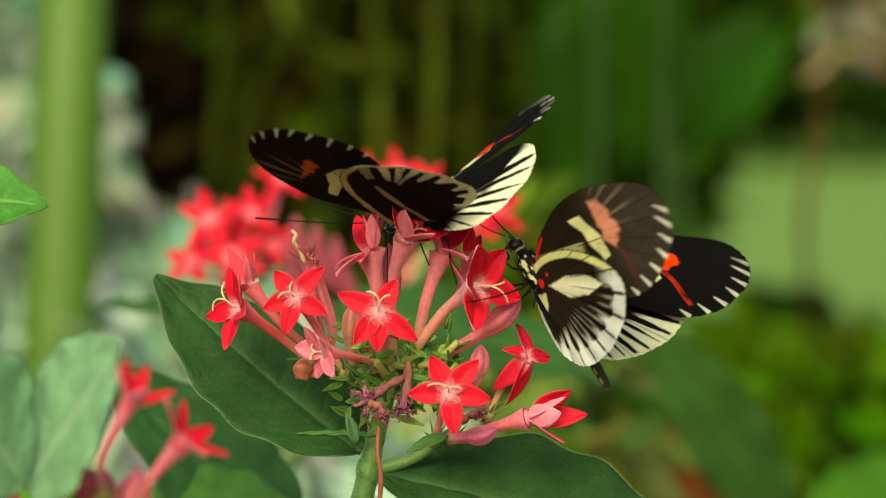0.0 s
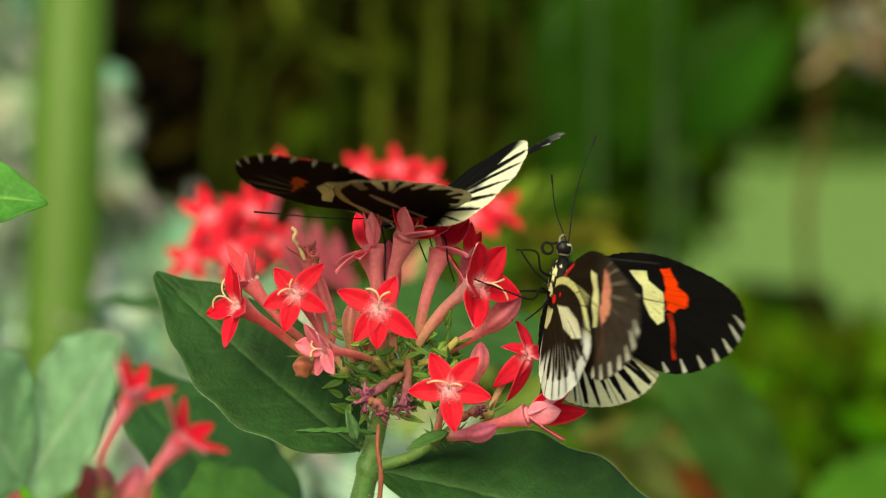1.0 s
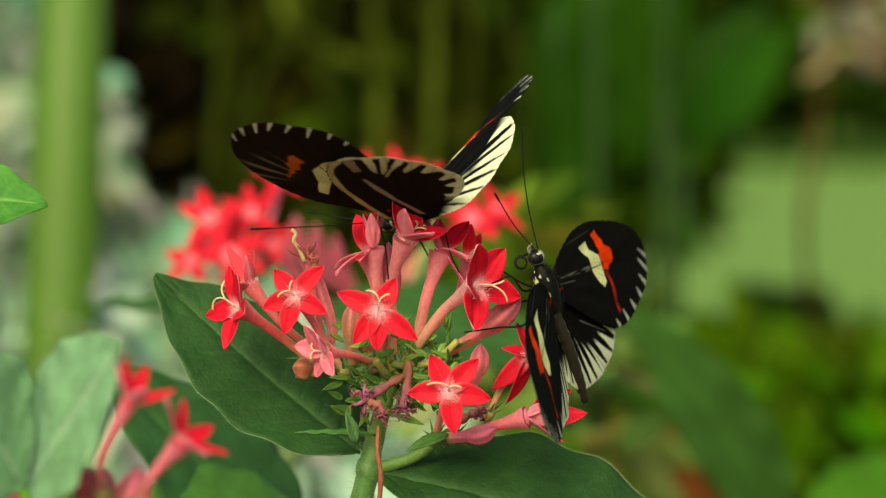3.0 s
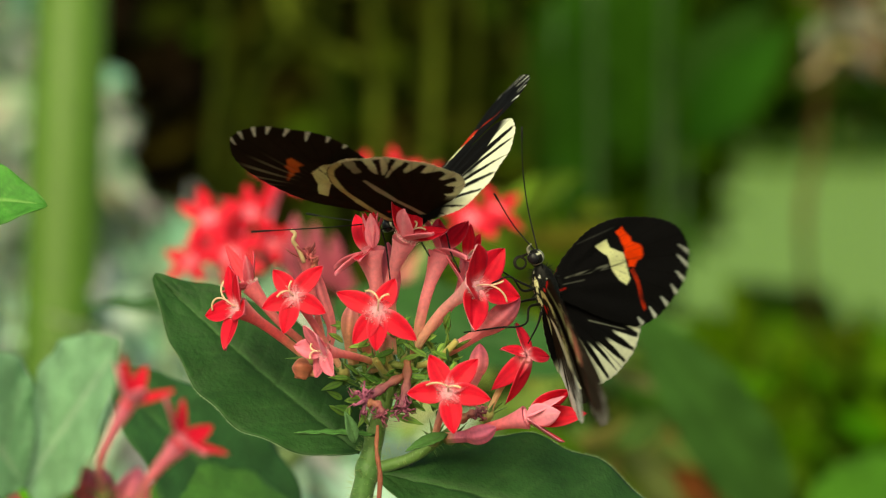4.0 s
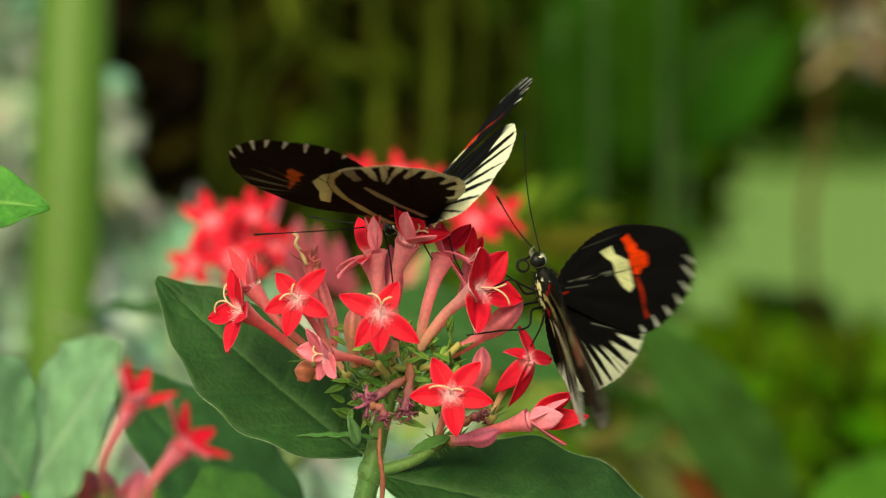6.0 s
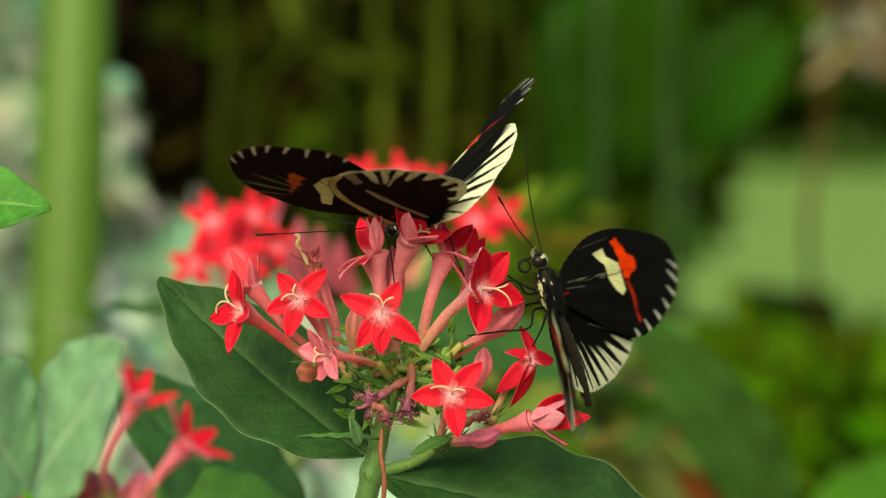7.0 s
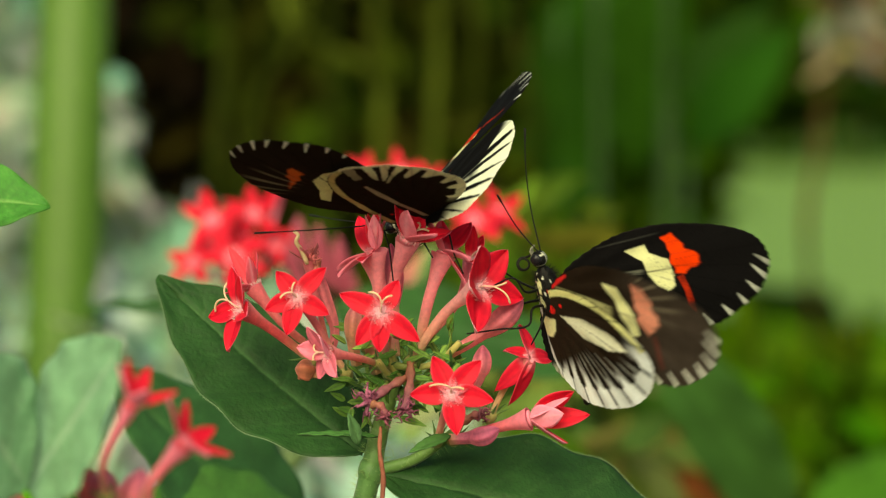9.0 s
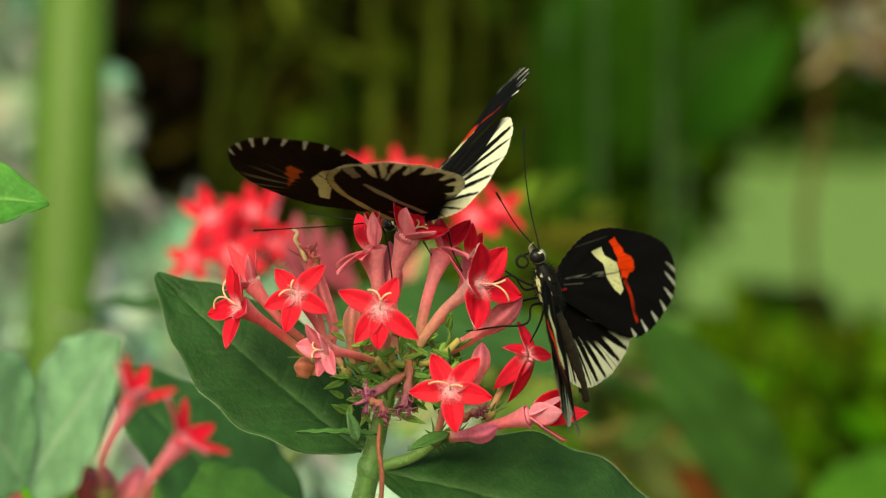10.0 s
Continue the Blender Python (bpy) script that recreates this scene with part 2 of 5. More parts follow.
leafy_mass("dry_foliage", 40, (37, 48, -44, -33, 760, 880), (10, 30), ((0.08, 0.03, 0.010), (0.14, 0.06, 0.02)),
           "reddish brown dry leaves low down", "foliage", 22, 0.4)


# ---------------------------------------------------------------- leaves, stems and flowers
def leaf_blade(name, parent, base, tip, width, face, bend=0.0, cup=0.1, top=(0.018, 0.064, 0.014), under=(0.07, 0.16, 0.06),
               vein=(0.065, 0.15, 0.05), pairs=8, rows=44, cols=21, wave=0.012, material=None, label="", twist=0.0, full=0.75, fringe=False):
    """An ovate leaf from base to tip (metres); width in metres, face: the way its upper side looks."""
    along = tip - base
    L = along.length
    u = along.normalized()
    f = (face - u * face.dot(u)).normalized()
    w = u.cross(f)
    seed = (base.x * 777 + tip.z * 333) % 10

    def half(t):
        return width / 2 * (math.sin(math.pi * min(1, max(0, t)) ** full) ** 0.85 if 0 < t < 1 else 0.0) + width * 0.008

    def lateral(t, s):
        x = (t - 0.16 * abs(s) ** 1.3) * pairs * 1.15
        return abs(x - round(x)) * 2

    def place(t, s):
        h = half(t)
        a = twist * t
        ww, ff = w * math.cos(a) + f * math.sin(a), f * math.cos(a) - w * math.sin(a)
        edge = wave * L * math.sin(t * 29 + seed + (2 if s > 0 else 0)) * abs(s) ** 3
        rib = -0.010 * L * math.exp(-(s / 0.07) ** 2)
        lat = -0.004 * L * math.exp(-(lateral(t, s) / 0.25) ** 2) * (1 - abs(s)) + 0.003 * L * noise.noise(Vector((t * 9, s * 4, seed)))
        return base + u * (L * t) + ww * (h * s) + ff * (bend * L * (t - t * t) * 4 * 0.25 - bend * L * 0.35 * t * t + cup * h * (s * s) + rib + lat + edge)

    def paint(body, line):
        def colour(t, s):
            k = max(0.8 * math.exp(-(s / (0.020 + 0.022 * (1 - t))) ** 2), 0.22 * math.exp(-(lateral(t, s) / 0.10) ** 2) * (1 - 0.5 * abs(s)))
            k = max(k, 0.15 * (abs(s) > 0.985))
            m = 1 + 0.22 * noise.noise(Vector((t * 7, s * 3, seed + 4))) + 0.12 * noise.noise(Vector((t * 30, s * 14, seed)))
            return [x * m for x in blend(body, line, k)]
        return colour

    v, fc, c = sheet(rows, cols, place, 0.0004, paint(top, vein), paint(under, vein))
    blade = link_mesh(name, v, fc, c, material or LEAF, parent, label)
    if fringe:
        edge = []
        for k in range(520):
            t = 0.03 + 0.95 * k / 520
            for q in (-1, 1):
                edge.append((place(t, q), (w * q + u * 0.4 + f * 0.3).normalized()))
        hairs("fringe", blade, edge, 0.0005, (0.24, 0.36, 0.20), 7, GREEN, 0.00004)
    return blade


def stem_part(name, parent, points, r0, r1, c0, c1, material=None, count=18, sides=10, label="", bumpy=0.08):
    v, f, ts = sweep(points, lambda t: (r0 + (r1 - r0) * t) * (1 + bumpy * math.sin(t * 23 + r0 * 9e4)), count, sides)
    return link_mesh(name, v, f, [blend(c0, c1, t) for t in ts], material or GREEN, parent, label)


def hairs(name, parent, places, length, colour, seed, material=None, thick=0.00004):
    """Fine bristles: (place, direction) pairs."""
    rng = random.Random(seed)
    P = []
    for p, d in places:
        L = length * rng.uniform(0.5, 1.3)
        v, f, ts = sweep([p, p + d * (L * 0.5) + Vector((0, 0, 0.04 * L)), p + d * L], lambda t: thick * (1.05 - t), 4, 4)
        P.append((v, f, [colour] * len(v)))
    return link_mesh(name, *joined(P), material or GREEN, parent)


RED, DEEP, PINK, BLUSH = (0.68, 0.006, 0.038), (0.56, 0.004, 0.028), (0.95, 0.27, 0.44), (0.95, 0.46, 0.60)
SALMON, TAN = (0.94, 0.27, 0.34), (0.76, 0.46, 0.27)


def petal(parent, centre, n, e1, e2, angle, r, wide, cup, curl, inside=RED, outside=PINK, stretch=1.0, seed=0):
    d = e1 * math.cos(angle) + e2 * math.sin(angle)
    w = d.cross(n)
    r0 = 0.05 * r
    L = (r - r0) * stretch
    rng = random.Random(seed)
    skew, crook = rng.uniform(-0.08, 0.08), rng.uniform(-0.05, 0.05)

    def place(t, s):
        h = wide / 2 * (2.30 * (t + 0.06) ** 0.66 * (1 - t) ** 0.88 if t < 1 else 0.0) + 0.0001 * (1 - t)
        rise = L * (cup * t + curl * t * t) + 0.10 * wide * s * s + 0.02 * wide * math.sin(5 * t + seed) * s - 0.05 * wide * math.exp(-(s / 0.12) ** 2)
        run = r0 + L * t * math.sqrt(max(0.08, 1 - (cup + curl * t) ** 2 * 0.6))
        return centre + d * run + w * (h * s + L * (skew * t * t + crook * t)) + n * rise

    def inner(t, s):
        k = max(0.0, 1 - t / 0.30) ** 1.5
        m = 1 + 0.10 * math.sin(s * 9 + seed) + 0.12 * noise.noise(Vector((t * 6, s * 3, seed)))
        return [x * m for x in blend(blend(blend(inside, DEEP, 0.25 * (1 - t)), PINK, 0.08 * max(0.0, abs(s) - 0.85) / 0.15), BLUSH, min(1, k * 0.75))]

    def outer(t, s):
        m = 1 + 0.15 * noise.noise(Vector((t * 5, s * 5, seed + 9)))
        return [x * m for x in blend(outside, BLUSH, 0.5 * math.exp(-(s / 0.25) ** 2))]

    v, f, c = sheet(19, 11, place, 0.00022, inner, outer)
    return link_mesh("petal", v, f, c, PETAL, parent)


def flower(plant, centre, base, n, r, angles, cup=0.05, curl=-0.12, wide=0.56, mouth=1.55, sag=0.0, inside=RED, outside=PINK,
           style=True, tube=(SALMON, PINK), throat=True, throat_tint=((0.95, 0.52, 0.64), (0.90, 0.26, 0.40)), seed=1, lengths=None, cups=None, style_aim=None, arms=None):
    """A star-shaped corolla on a slender tube. centre, base: places; n: the way it faces; r in mm; angles in degrees."""
    n = n.normalized()
    x = heading(1, 0, 0)
    e1 = x - n * x.dot(n)
    if e1.length < 0.3:
        x = heading(0, 0.8, 0.6)
        e1 = x - n * x.dot(n)
    e1.normalize()
    e2 = n.cross(e1)
    R = r / 1000
    gap = (centre - base).length
    mid = centre - n * (gap * 0.45)
    mid = mid.lerp((centre + base) / 2, 0.45) + Vector((0, 0, sag / 1000))
    m = mouth / 1000 * (0.75 + r / 28)
    v, f, ts = sweep([base, mid, centre - n * (0.02 * R)], lambda t: m * (0.38 + 0.16 * t + 0.5 * max(0, (t - 0.62) / 0.38) ** 1.7), 20, 14, 0.05, False)
    cols = [[q * (1 + 0.12 * noise.noise(Vector((i * 0.37, t * 9, seed)))) for q in blend(blend(TAN, tube[0], min(1, t * 2.4)), tube[1], max(0, t * 1.6 - 0.6))] for i, t in enumerate(ts)]
    ob = link_mesh("flower", v, f, cols, TUBE, plant)
    for i, a in enumerate(angles):
        petal(ob, centre, n, e1, e2, radians(a), R * (lengths[i] if lengths else 1), R * wide, cups[i] if cups else cup, curl, inside, outside, 1.0, seed * 7 + i)
    if throat:
        rng = random.Random(seed)
        v, f, loc = ball(centre, (n * (0.045 * R), e1 * (0.20 * R), e2 * (0.20 * R)), 10, 20)
        c = [blend(throat_tint[0], throat_tint[1], min(1, (q[1] ** 2 + q[2] ** 2) ** 2)) for q in loc]
        P = [(v, f, c)]
        for _ in range(170 if style else 8):
            a, k = rng.uniform(0, 6.28), rng.uniform(0.03, 0.32)
            p = centre + (e1 * math.cos(a) + e2 * math.sin(a)) * (k * R) + n * (0.07 * R)
            d = (n + (e1 * math.cos(a) + e2 * math.sin(a)) * rng.uniform(-0.2, 1.0)).normalized()
            hv, hf, ht = sweep([p - n * (0.05 * R), p + d * (0.07 * R)], lambda t: 0.00005 * (1.1 - t), 2, 4)
            P.append((hv, hf, [(0.95, 0.66, 0.72)] * len(hv)))
        link_mesh("throat", *joined(P), PETAL, ob, "pale pink hairy throat")
    if style:
        a = radians(style_aim if style_aim is not None else 95)
        q = e1 * math.cos(a) + e2 * math.sin(a)
        side = n.cross(q)
        P = []
        rs = random.Random(seed * 13 + 3)
        q = (q + side * rs.uniform(-0.4, 0.4)).normalized()
        side = n.cross(q)
        fork = centre + n * (0.26 * R) + q * (rs.uniform(0.10, 0.24) * R)
        hv, hf, ht = sweep([centre, centre + n * (0.15 * R) + q * (0.05 * R), fork], lambda t: 0.00016, 8, 8)
        P.append((hv, hf, [(0.74, 0.44, 0.38)] * len(hv)))
        for k in (1, -1):
            spread, curl_by = arms or (rs.uniform(0.3, 1.0), rs.uniform(0.3, 0.7))
            a, turn, step = k * spread * rs.uniform(0.7, 1.3), k * curl_by * rs.uniform(0.5, 1.3), R * rs.uniform(0.07, 0.12)
            pts = [fork]
            for m in range(rs.choice((3, 4, 5))):
                pts.append(pts[-1] + (q * math.cos(a) + side * math.sin(a) + n * (0.5 - 0.3 * m)) * step)
                a += turn
            hv, hf, ht = sweep(pts, lambda t: 0.00015 + 0.00004 * t, 16, 8)
            P.append((hv, hf, [blend((0.72, 0.46, 0.36), (0.70, 0.52, 0.33), t) for t in ht]))
        link_mesh("style", *joined(P), CREAM, ob, "cream forked style")
    # sepals round the foot of the tube
    P = []
    d = (mid - base).normalized()
    o1 = d.orthogonal().normalized()
    for k in range(5):
        a = k * 1.2566 + seed
        o = o1 * math.cos(a) + d.cross(o1) * math.sin(a)
        pts = [base - d * 0.0008, base + d * 0.0012 + o * 0.0010, base + d * 0.0030 + o * 0.0026]
        hv, hf, ht = sweep(pts, lambda t: 0.00050 * (1.08 - t), 6, 6)
        P.append((hv, hf, [blend((0.16, 0.22, 0.05), (0.06, 0.16, 0.03), t) for t in ht]))
    v, f, loc = ball(base, (d * 0.0016, o1 * 0.0012, d.cross(o1) * 0.0012), 6, 10)
    P.append((v, f, [(0.33, 0.30, 0.10)] * len(v)))
    link_mesh("calyx", *joined(P), GREEN, ob, "small green calyx")
    return ob


def bud(plant, points, fat, thin=0.0011, c0=SALMON, c1=(0.66, 0.15, 0.30), seed=1, swell=0.8):
    """A closed bud: a slender tube that swells to a ridged, pointed head. points: places from foot to tip."""
    fat /= 1000

    def radius(t):
        k = min(1, max(0, (t - swell + 0.42) / (1 - swell + 0.42)))
        return (thin * (0.75 + 0.25 * t) * (1 - k) + fat * (3.97 * k ** 1.1 * (1 - k) ** 0.9 if k < 1 else 0) * 0.80) + 0.0001
    v, f, ts = sweep(points, radius, 34, 20, 0.13)
    cols = [[q * (1 + 0.22 * math.cos(5 * 2 * math.pi * (i % 20) / 20) * (t > 0.5) + 0.15 * noise.noise(Vector((i * 0.3, t * 8, seed)))) for q in blend(blend(TAN, c0, min(1, t * 5)), c1, max(0, t * 2 - 1))] for i, t in enumerate(ts)]
    return link_mesh("bud", v, f, cols, TUBE, plant, "closed pink bud")


def withered(plant, centre, foot, r, colour, seed, name="withered_flower"):
    """A shrivelled corolla on its dry tube."""
    rng = random.Random(seed)
    P = []
    v, f, ts = sweep([foot, (foot + centre) / 2 + Vector((0.0005, 0, 0.0006)), centre], lambda t: 0.00075 * (1 + 0.25 * math.sin(t * 17 + seed)), 12, 8)
    P.append((v, f, [blend((0.34, 0.13, 0.07), colour, t) for t in ts]))
    for k in range(18):
        d = Vector((rng.uniform(-1, 1), rng.uniform(-1, 1), rng.uniform(-1, 1))).normalized()
        e = Vector((rng.uniform(-1, 1), rng.uniform(-1, 1), rng.uniform(-1, 1))).normalized()
        L = r / 1000 * rng.uniform(0.6, 1.15)
        pts = [centre, centre + d * (L * 0.5) + e * (L * 0.2), centre + d * (L * 0.8) - e * (L * 0.25), centre + d * L + e * (L * 0.1)]
        v, f, ts = sweep(pts, lambda t: r / 1000 * 0.10 * (1.1 - t) * (1 + 0.35 * math.sin(t * 19 + k)), 10, 6)
        m = rng.uniform(0.6, 1.4)
        P.append((v, f, [[q * m for q in colour]] * len(v)))
    return link_mesh(name, *joined(P), DRY, plant, "shrivelled dull purple flower")


def main_plant():
    plant = tagged(empty_at("pentas_plant", Vector((0.003, 0.01, 0.0))), "pentas plant with a cluster of coral-red star flowers", "flowering plant")
    hub = spot(-8.6, -21.5, 5)
    fork = spot(-13.2, -39.5, 6)
    stem_part("stem", plant, [Vector((0.003, 0.01, 0.0)), Vector((-0.012, 0.012, 0.5)), spot(-15.6, -50, 7), fork], 0.0024, 0.0020,
              (0.08, 0.15, 0.04), (0.075, 0.185, 0.045), count=40, sides=14, bumpy=0.02)
    stem_part("flower_stalk", plant, [fork, spot(-11.8, -33, 6), hub], 0.0020, 0.0014, (0.075, 0.185, 0.045), (0.15, 0.25, 0.06), sides=12, bumpy=0.03)
    v, f, loc = ball(fork, (heading(1, 0, 0) * 0.0023, heading(0, 1, 0) * 0.0021, heading(0, 0, 1) * 0.0032), 10, 14)
    link_mesh("node", v, f, [(0.075, 0.18, 0.045)] * len(v), GREEN, plant)
    side = spot(1.5, -32.5, 3)
    stem_part("flower_stalk", plant, [fork, spot(-5.5, -37.2, 5), side], 0.0012, 0.0009, (0.09, 0.2, 0.05), (0.14, 0.25, 0.06), bumpy=0.03)
    # the two leaves at the node, in focus, and their stalks
    leaf_blade("leaf", plant, spot(-14.6, -36.2, 9), spot(-51.0, -5.2, 26), 0.0268, heading(0.30, -0.78, 0.55), -0.04, 0.06,
               pairs=9, rows=120, cols=45, fringe=True, label="dark green ovate leaf with fine hairs at its edge", full=0.80)
    leaf_blade("leaf", plant, spot(-11.0, -40.0, 5), spot(50, -57.5, 0), 0.0350, heading(0.14, -0.60, 0.78), 0.20, 0.06,
               pairs=9, rows=120, cols=45, fringe=True, label="dark green ovate leaf arching down", full=0.86)
    leaf_blade("leaf", plant, spot(-11.8, -33.2, 2), spot(-26.2, -32.6, -4), 0.0020, heading(0.1, -0.4, 0.9), 0.03, 0.3, top=(0.07, 0.2, 0.05),
               rows=16, cols=7, pairs=3, label="narrow bright green bract")
    leaf_blade("leaf", plant, spot(-15.4, -34.6, -2), spot(-17.2, -29.0, -4), 0.0026, heading(0.5, -0.8, 0.2), 0.03, 0.3, top=(0.10, 0.22, 0.09),
               rows=14, cols=7, pairs=3, label="small pale green bract")
    leaf_blade("leaf", plant, spot(1.0, -33.0, -1), spot(-6.5, -36.0, -5), 0.0028, heading(0.0, -0.6, 0.8), 0.03, 0.3, top=(0.06, 0.16, 0.04),
               rows=14, cols=7, pairs=3)
    # tangle of small bracts and bristles in the heart of the cluster
    rng = random.Random(11)
    for k in range(130):
        p = spot(rng.uniform(-18, 3), rng.uniform(-30, -14), rng.uniform(-1, 9))
        q = p + heading(rng.uniform(-1, 1), rng.uniform(-1, 0.3), rng.uniform(-0.4, 1)) * rng.uniform(0.003, 0.0062)
        leaf_blade("bract", plant, p, q, rng.uniform(0.0008, 0.0017), heading(rng.uniform(-1, 1), -1, rng.uniform(-0.2, 1)), 0.05, 0.3,
                   top=blend((0.07, 0.19, 0.03), (0.24, 0.40, 0.08), rng.random()), rows=8, cols=5, pairs=2)
    H = []
    for a, b, r, n in ((fork, hub, 0.0018, 260), (fork, side, 0.0015, 120), (spot(-14.5, -46, 6), fork, 0.0022, 120)):
        u = (b - a).normalized()
        o = u.orthogonal().normalized()
        for k in range(n):
            ang = rng.uniform(0, 6.28)
            d = o * math.cos(ang) + u.cross(o) * math.sin(ang)
            H.append((a.lerp(b, rng.random()) + d * r, (d + u * rng.uniform(-0.3, 0.6)).normalized()))
    for k in range(700):
        d = heading(rng.uniform(-1, 1), rng.uniform(-1, 1), rng.uniform(-0.6, 1))
        H.append((hub + Vector((d.x * 1.5, d.y, d.z)) * rng.uniform(0.001, 0.007), d))
    hairs("bristles", plant, H, 0.0015, (0.32, 0.46, 0.14), 3)
    for k in range(9):
        a = spot(rng.uniform(-11, -6), rng.uniform(-26, -20), rng.uniform(2, 6))
        b = spot(rng.uniform(-18, 3), rng.uniform(-24, -13), rng.uniform(-2, 8))
        stem_part("pedicel", plant, [a, (a + b) / 2 + Vector((0, 0, -0.001)), b], 0.0007, 0.0006, (0.18, 0.30, 0.06), (0.40, 0.34, 0.10), count=8, sides=7)
    to_eye = heading(0, -1, 0)
    # open stars that face the viewer
    flower(plant, spot(-11.4, -11.2, -12), spot(-10.4, -21, 3), heading(-0.02, -1, 0.10), 7.6, (152, 62, -38, -92, -127), 0.03, -0.12, 0.54, lengths=(1.05, 0.85, 1.12, 0.92, 0.95), seed=1, style_aim=88, arms=(0.30, 0.40))
    flower(plant, spot(-26.2, -8.6, -7), spot(-17.5, -22, 4), heading(-0.10, -1, 0.14), 6.4, (126, 48, -30, -104, 198), 0.02, -0.10, 0.60, lengths=(0.95, 1.15, 1.0, 1.08, 0.95), seed=2, style_aim=130, arms=(0.75, 0.35))
    flower(plant, spot(1.0, -25.6, -13), spot(-1.5, -34, 2), heading(0.05, -1, 0.14), 7.3, (114, 50, -3, -78, 183), 0.0, -0.05, 0.60, lengths=(1.0, 1.08, 1.03, 1.0, 0.98), seed=3, style_aim=85, arms=(1.25, 0.28))
    # stars seen from the side
    flower(plant, spot(-36.2, -10.6, -3), spot(-23.8, -19.6, 4), heading(-0.70, -0.64, 0.32), 7.6, (75, 178, -112, 35, -45), 0.30, -0.10, 0.60, cups=(0.55, 0.25, 0.10, 0.75, 0.45), lengths=(0.95, 0.92, 1.05, 0.8, 0.7), seed=4, sag=-0.6, style_aim=150,
           tube=((0.80, 0.10, 0.13), (0.86, 0.14, 0.20)), outside=(0.86, 0.16, 0.26), mouth=1.9, arms=(0.5, 0.3))
    flower(plant, spot(-34.0, -6.8, 4), spot(-20.5, -19.8, 6), heading(-0.55, 0.2, 0.82), 5.8, (80, 150, 10, 220, 290), 0.85, 0.15, 0.44, seed=5, outside=(0.80, 0.12, 0.20), inside=(0.74, 0.05, 0.09), cups=(1.5, 0.3, 0.8, 0.2, 0.6), tube=((0.82, 0.20, 0.22), (0.84, 0.18, 0.24)), mouth=1.7)
    flower(plant, spot(-20.8, -18.4, -9), spot(-12.0, -20.3, 2), heading(-0.72, -0.66, 0.10), 5.4, (95, 30, 165, -60, -125), 0.45, -0.1, 0.74, inside=(0.86, 0.22, 0.34), outside=(0.94, 0.34, 0.50), cups=(0.9, 1.0, 0.6, 0.15, -0.1), seed=6, style_aim=175,
           tube=((0.84, 0.20, 0.22), (0.86, 0.20, 0.28)), throat_tint=((0.95, 0.45, 0.55), (0.92, 0.22, 0.34)), arms=(0.5, 0.7))
    # tall flowers at the top, seen from below their stars
    top = dict(outside=(0.92, 0.24, 0.38), tube=((0.90, 0.30, 0.36), (0.92, 0.30, 0.42)))
    flower(plant, spot(-6.6, 1.6, -5), spot(-8.6, -14.5, 5), heading(0.42, -0.42, 0.80), 7.4, (150, 85, 15, -60, -130), 0.62, 0.0, 0.66, cups=(0.75, 0.55, 0.50, 0.75, 0.95), seed=8, mouth=2.1, style_aim=60, arms=(0.3, 0.2), **top)
    flower(plant, spot(-13.0, -0.8, 0), spot(-12.4, -16, 6), heading(-0.34, 0.30, 0.90), 7.6, (190, 150, 80, 10, 245), 0.45, -0.1, 0.52, seed=9, cups=(-0.25, 0.15, 1.25, 1.0, -0.35), mouth=2.6, style=False, **top)
    flower(plant, spot(-12.2, 0.0, -3), spot(-12.4, -14, 3), heading(-0.10, -0.10, 1.0), 4.2, (60, 130, 200, 280, 350), 1.4, 0.1, 0.70, seed=19, mouth=2.2, style=False, throat=False, **top)
    flower(plant, spot(-0.2, -0.8, 1), spot(-4.8, -17.6, 4), heading(0.36, 0.10, 0.92), 7.4, (120, 60, -10, -50, 200), 0.55, -0.1, 0.62, cups=(0.9, 1.1, -0.55, 0.1, 0.8), seed=10, mouth=2.2, style=False, **top)
    flower(plant, spot(5.8, -6.8, -5), spot(-6.2, -20.0, 3), heading(0.58, -0.76, 0.28), 9.0, (60, -2, -100, 128, 205), 0.28, -0.06, 0.68, cups=(0.35, 0.12, 0.12, 0.85, 0.75), lengths=(0.95, 1.02, 0.98, 0.9, 0.8), seed=11, tube=((0.92, 0.40, 0.38), (0.92, 0.42, 0.52)), mouth=1.9, outside=(0.93, 0.46, 0.60), style_aim=10, arms=(0.35, 0.25))
    flower(plant, spot(4.6, -1.8, 6), spot(-4.5, -17.5, 7), heading(0.05, -0.5, 0.85), 4.8, (100, 60, 0, 200, 270), 0.45, 0.1, 0.55, cups=(1.2, 0.5, 0.2, 0.6, 0.3), seed=12, style_aim=40)
    # a drooping, twisted flower with hanging petals
    flower(plant, spot(15.0, -19.2, 1), spot(8.0, -29.6, 4), heading(0.62, -0.42, 0.55), 7.8, (112, 30, -62, -112, 168), -0.10, -0.25, 0.50, cups=(0.25, 0.35, -0.85, -0.95, -0.3), lengths=(0.95, 0.72, 1.05, 0.95, 0.6), seed=14, outside=(0.82, 0.14, 0.26), inside=(0.64, 0.01, 0.045), style=False, throat=False,
           tube=((0.62, 0.36, 0.20), (0.84, 0.28, 0.32)), mouth=1.3)
    flower(plant, spot(15.0, -30.0, -1), spot(1.6, -33.8, 3), heading(0.92, -0.30, 0.26), 8.0, (80, 12, -62, 150, 230), 0.80, 0.05, 0.62, cups=(1.0, 1.15, 0.72, 1.2, 1.1), lengths=(0.95, 1.05, 0.92, 0.8, 0.75), seed=15, inside=RED, outside=(0.92, 0.34, 0.52), mouth=2.0, style=False,
           tube=((0.88, 0.16, 0.20), (0.92, 0.28, 0.42)))
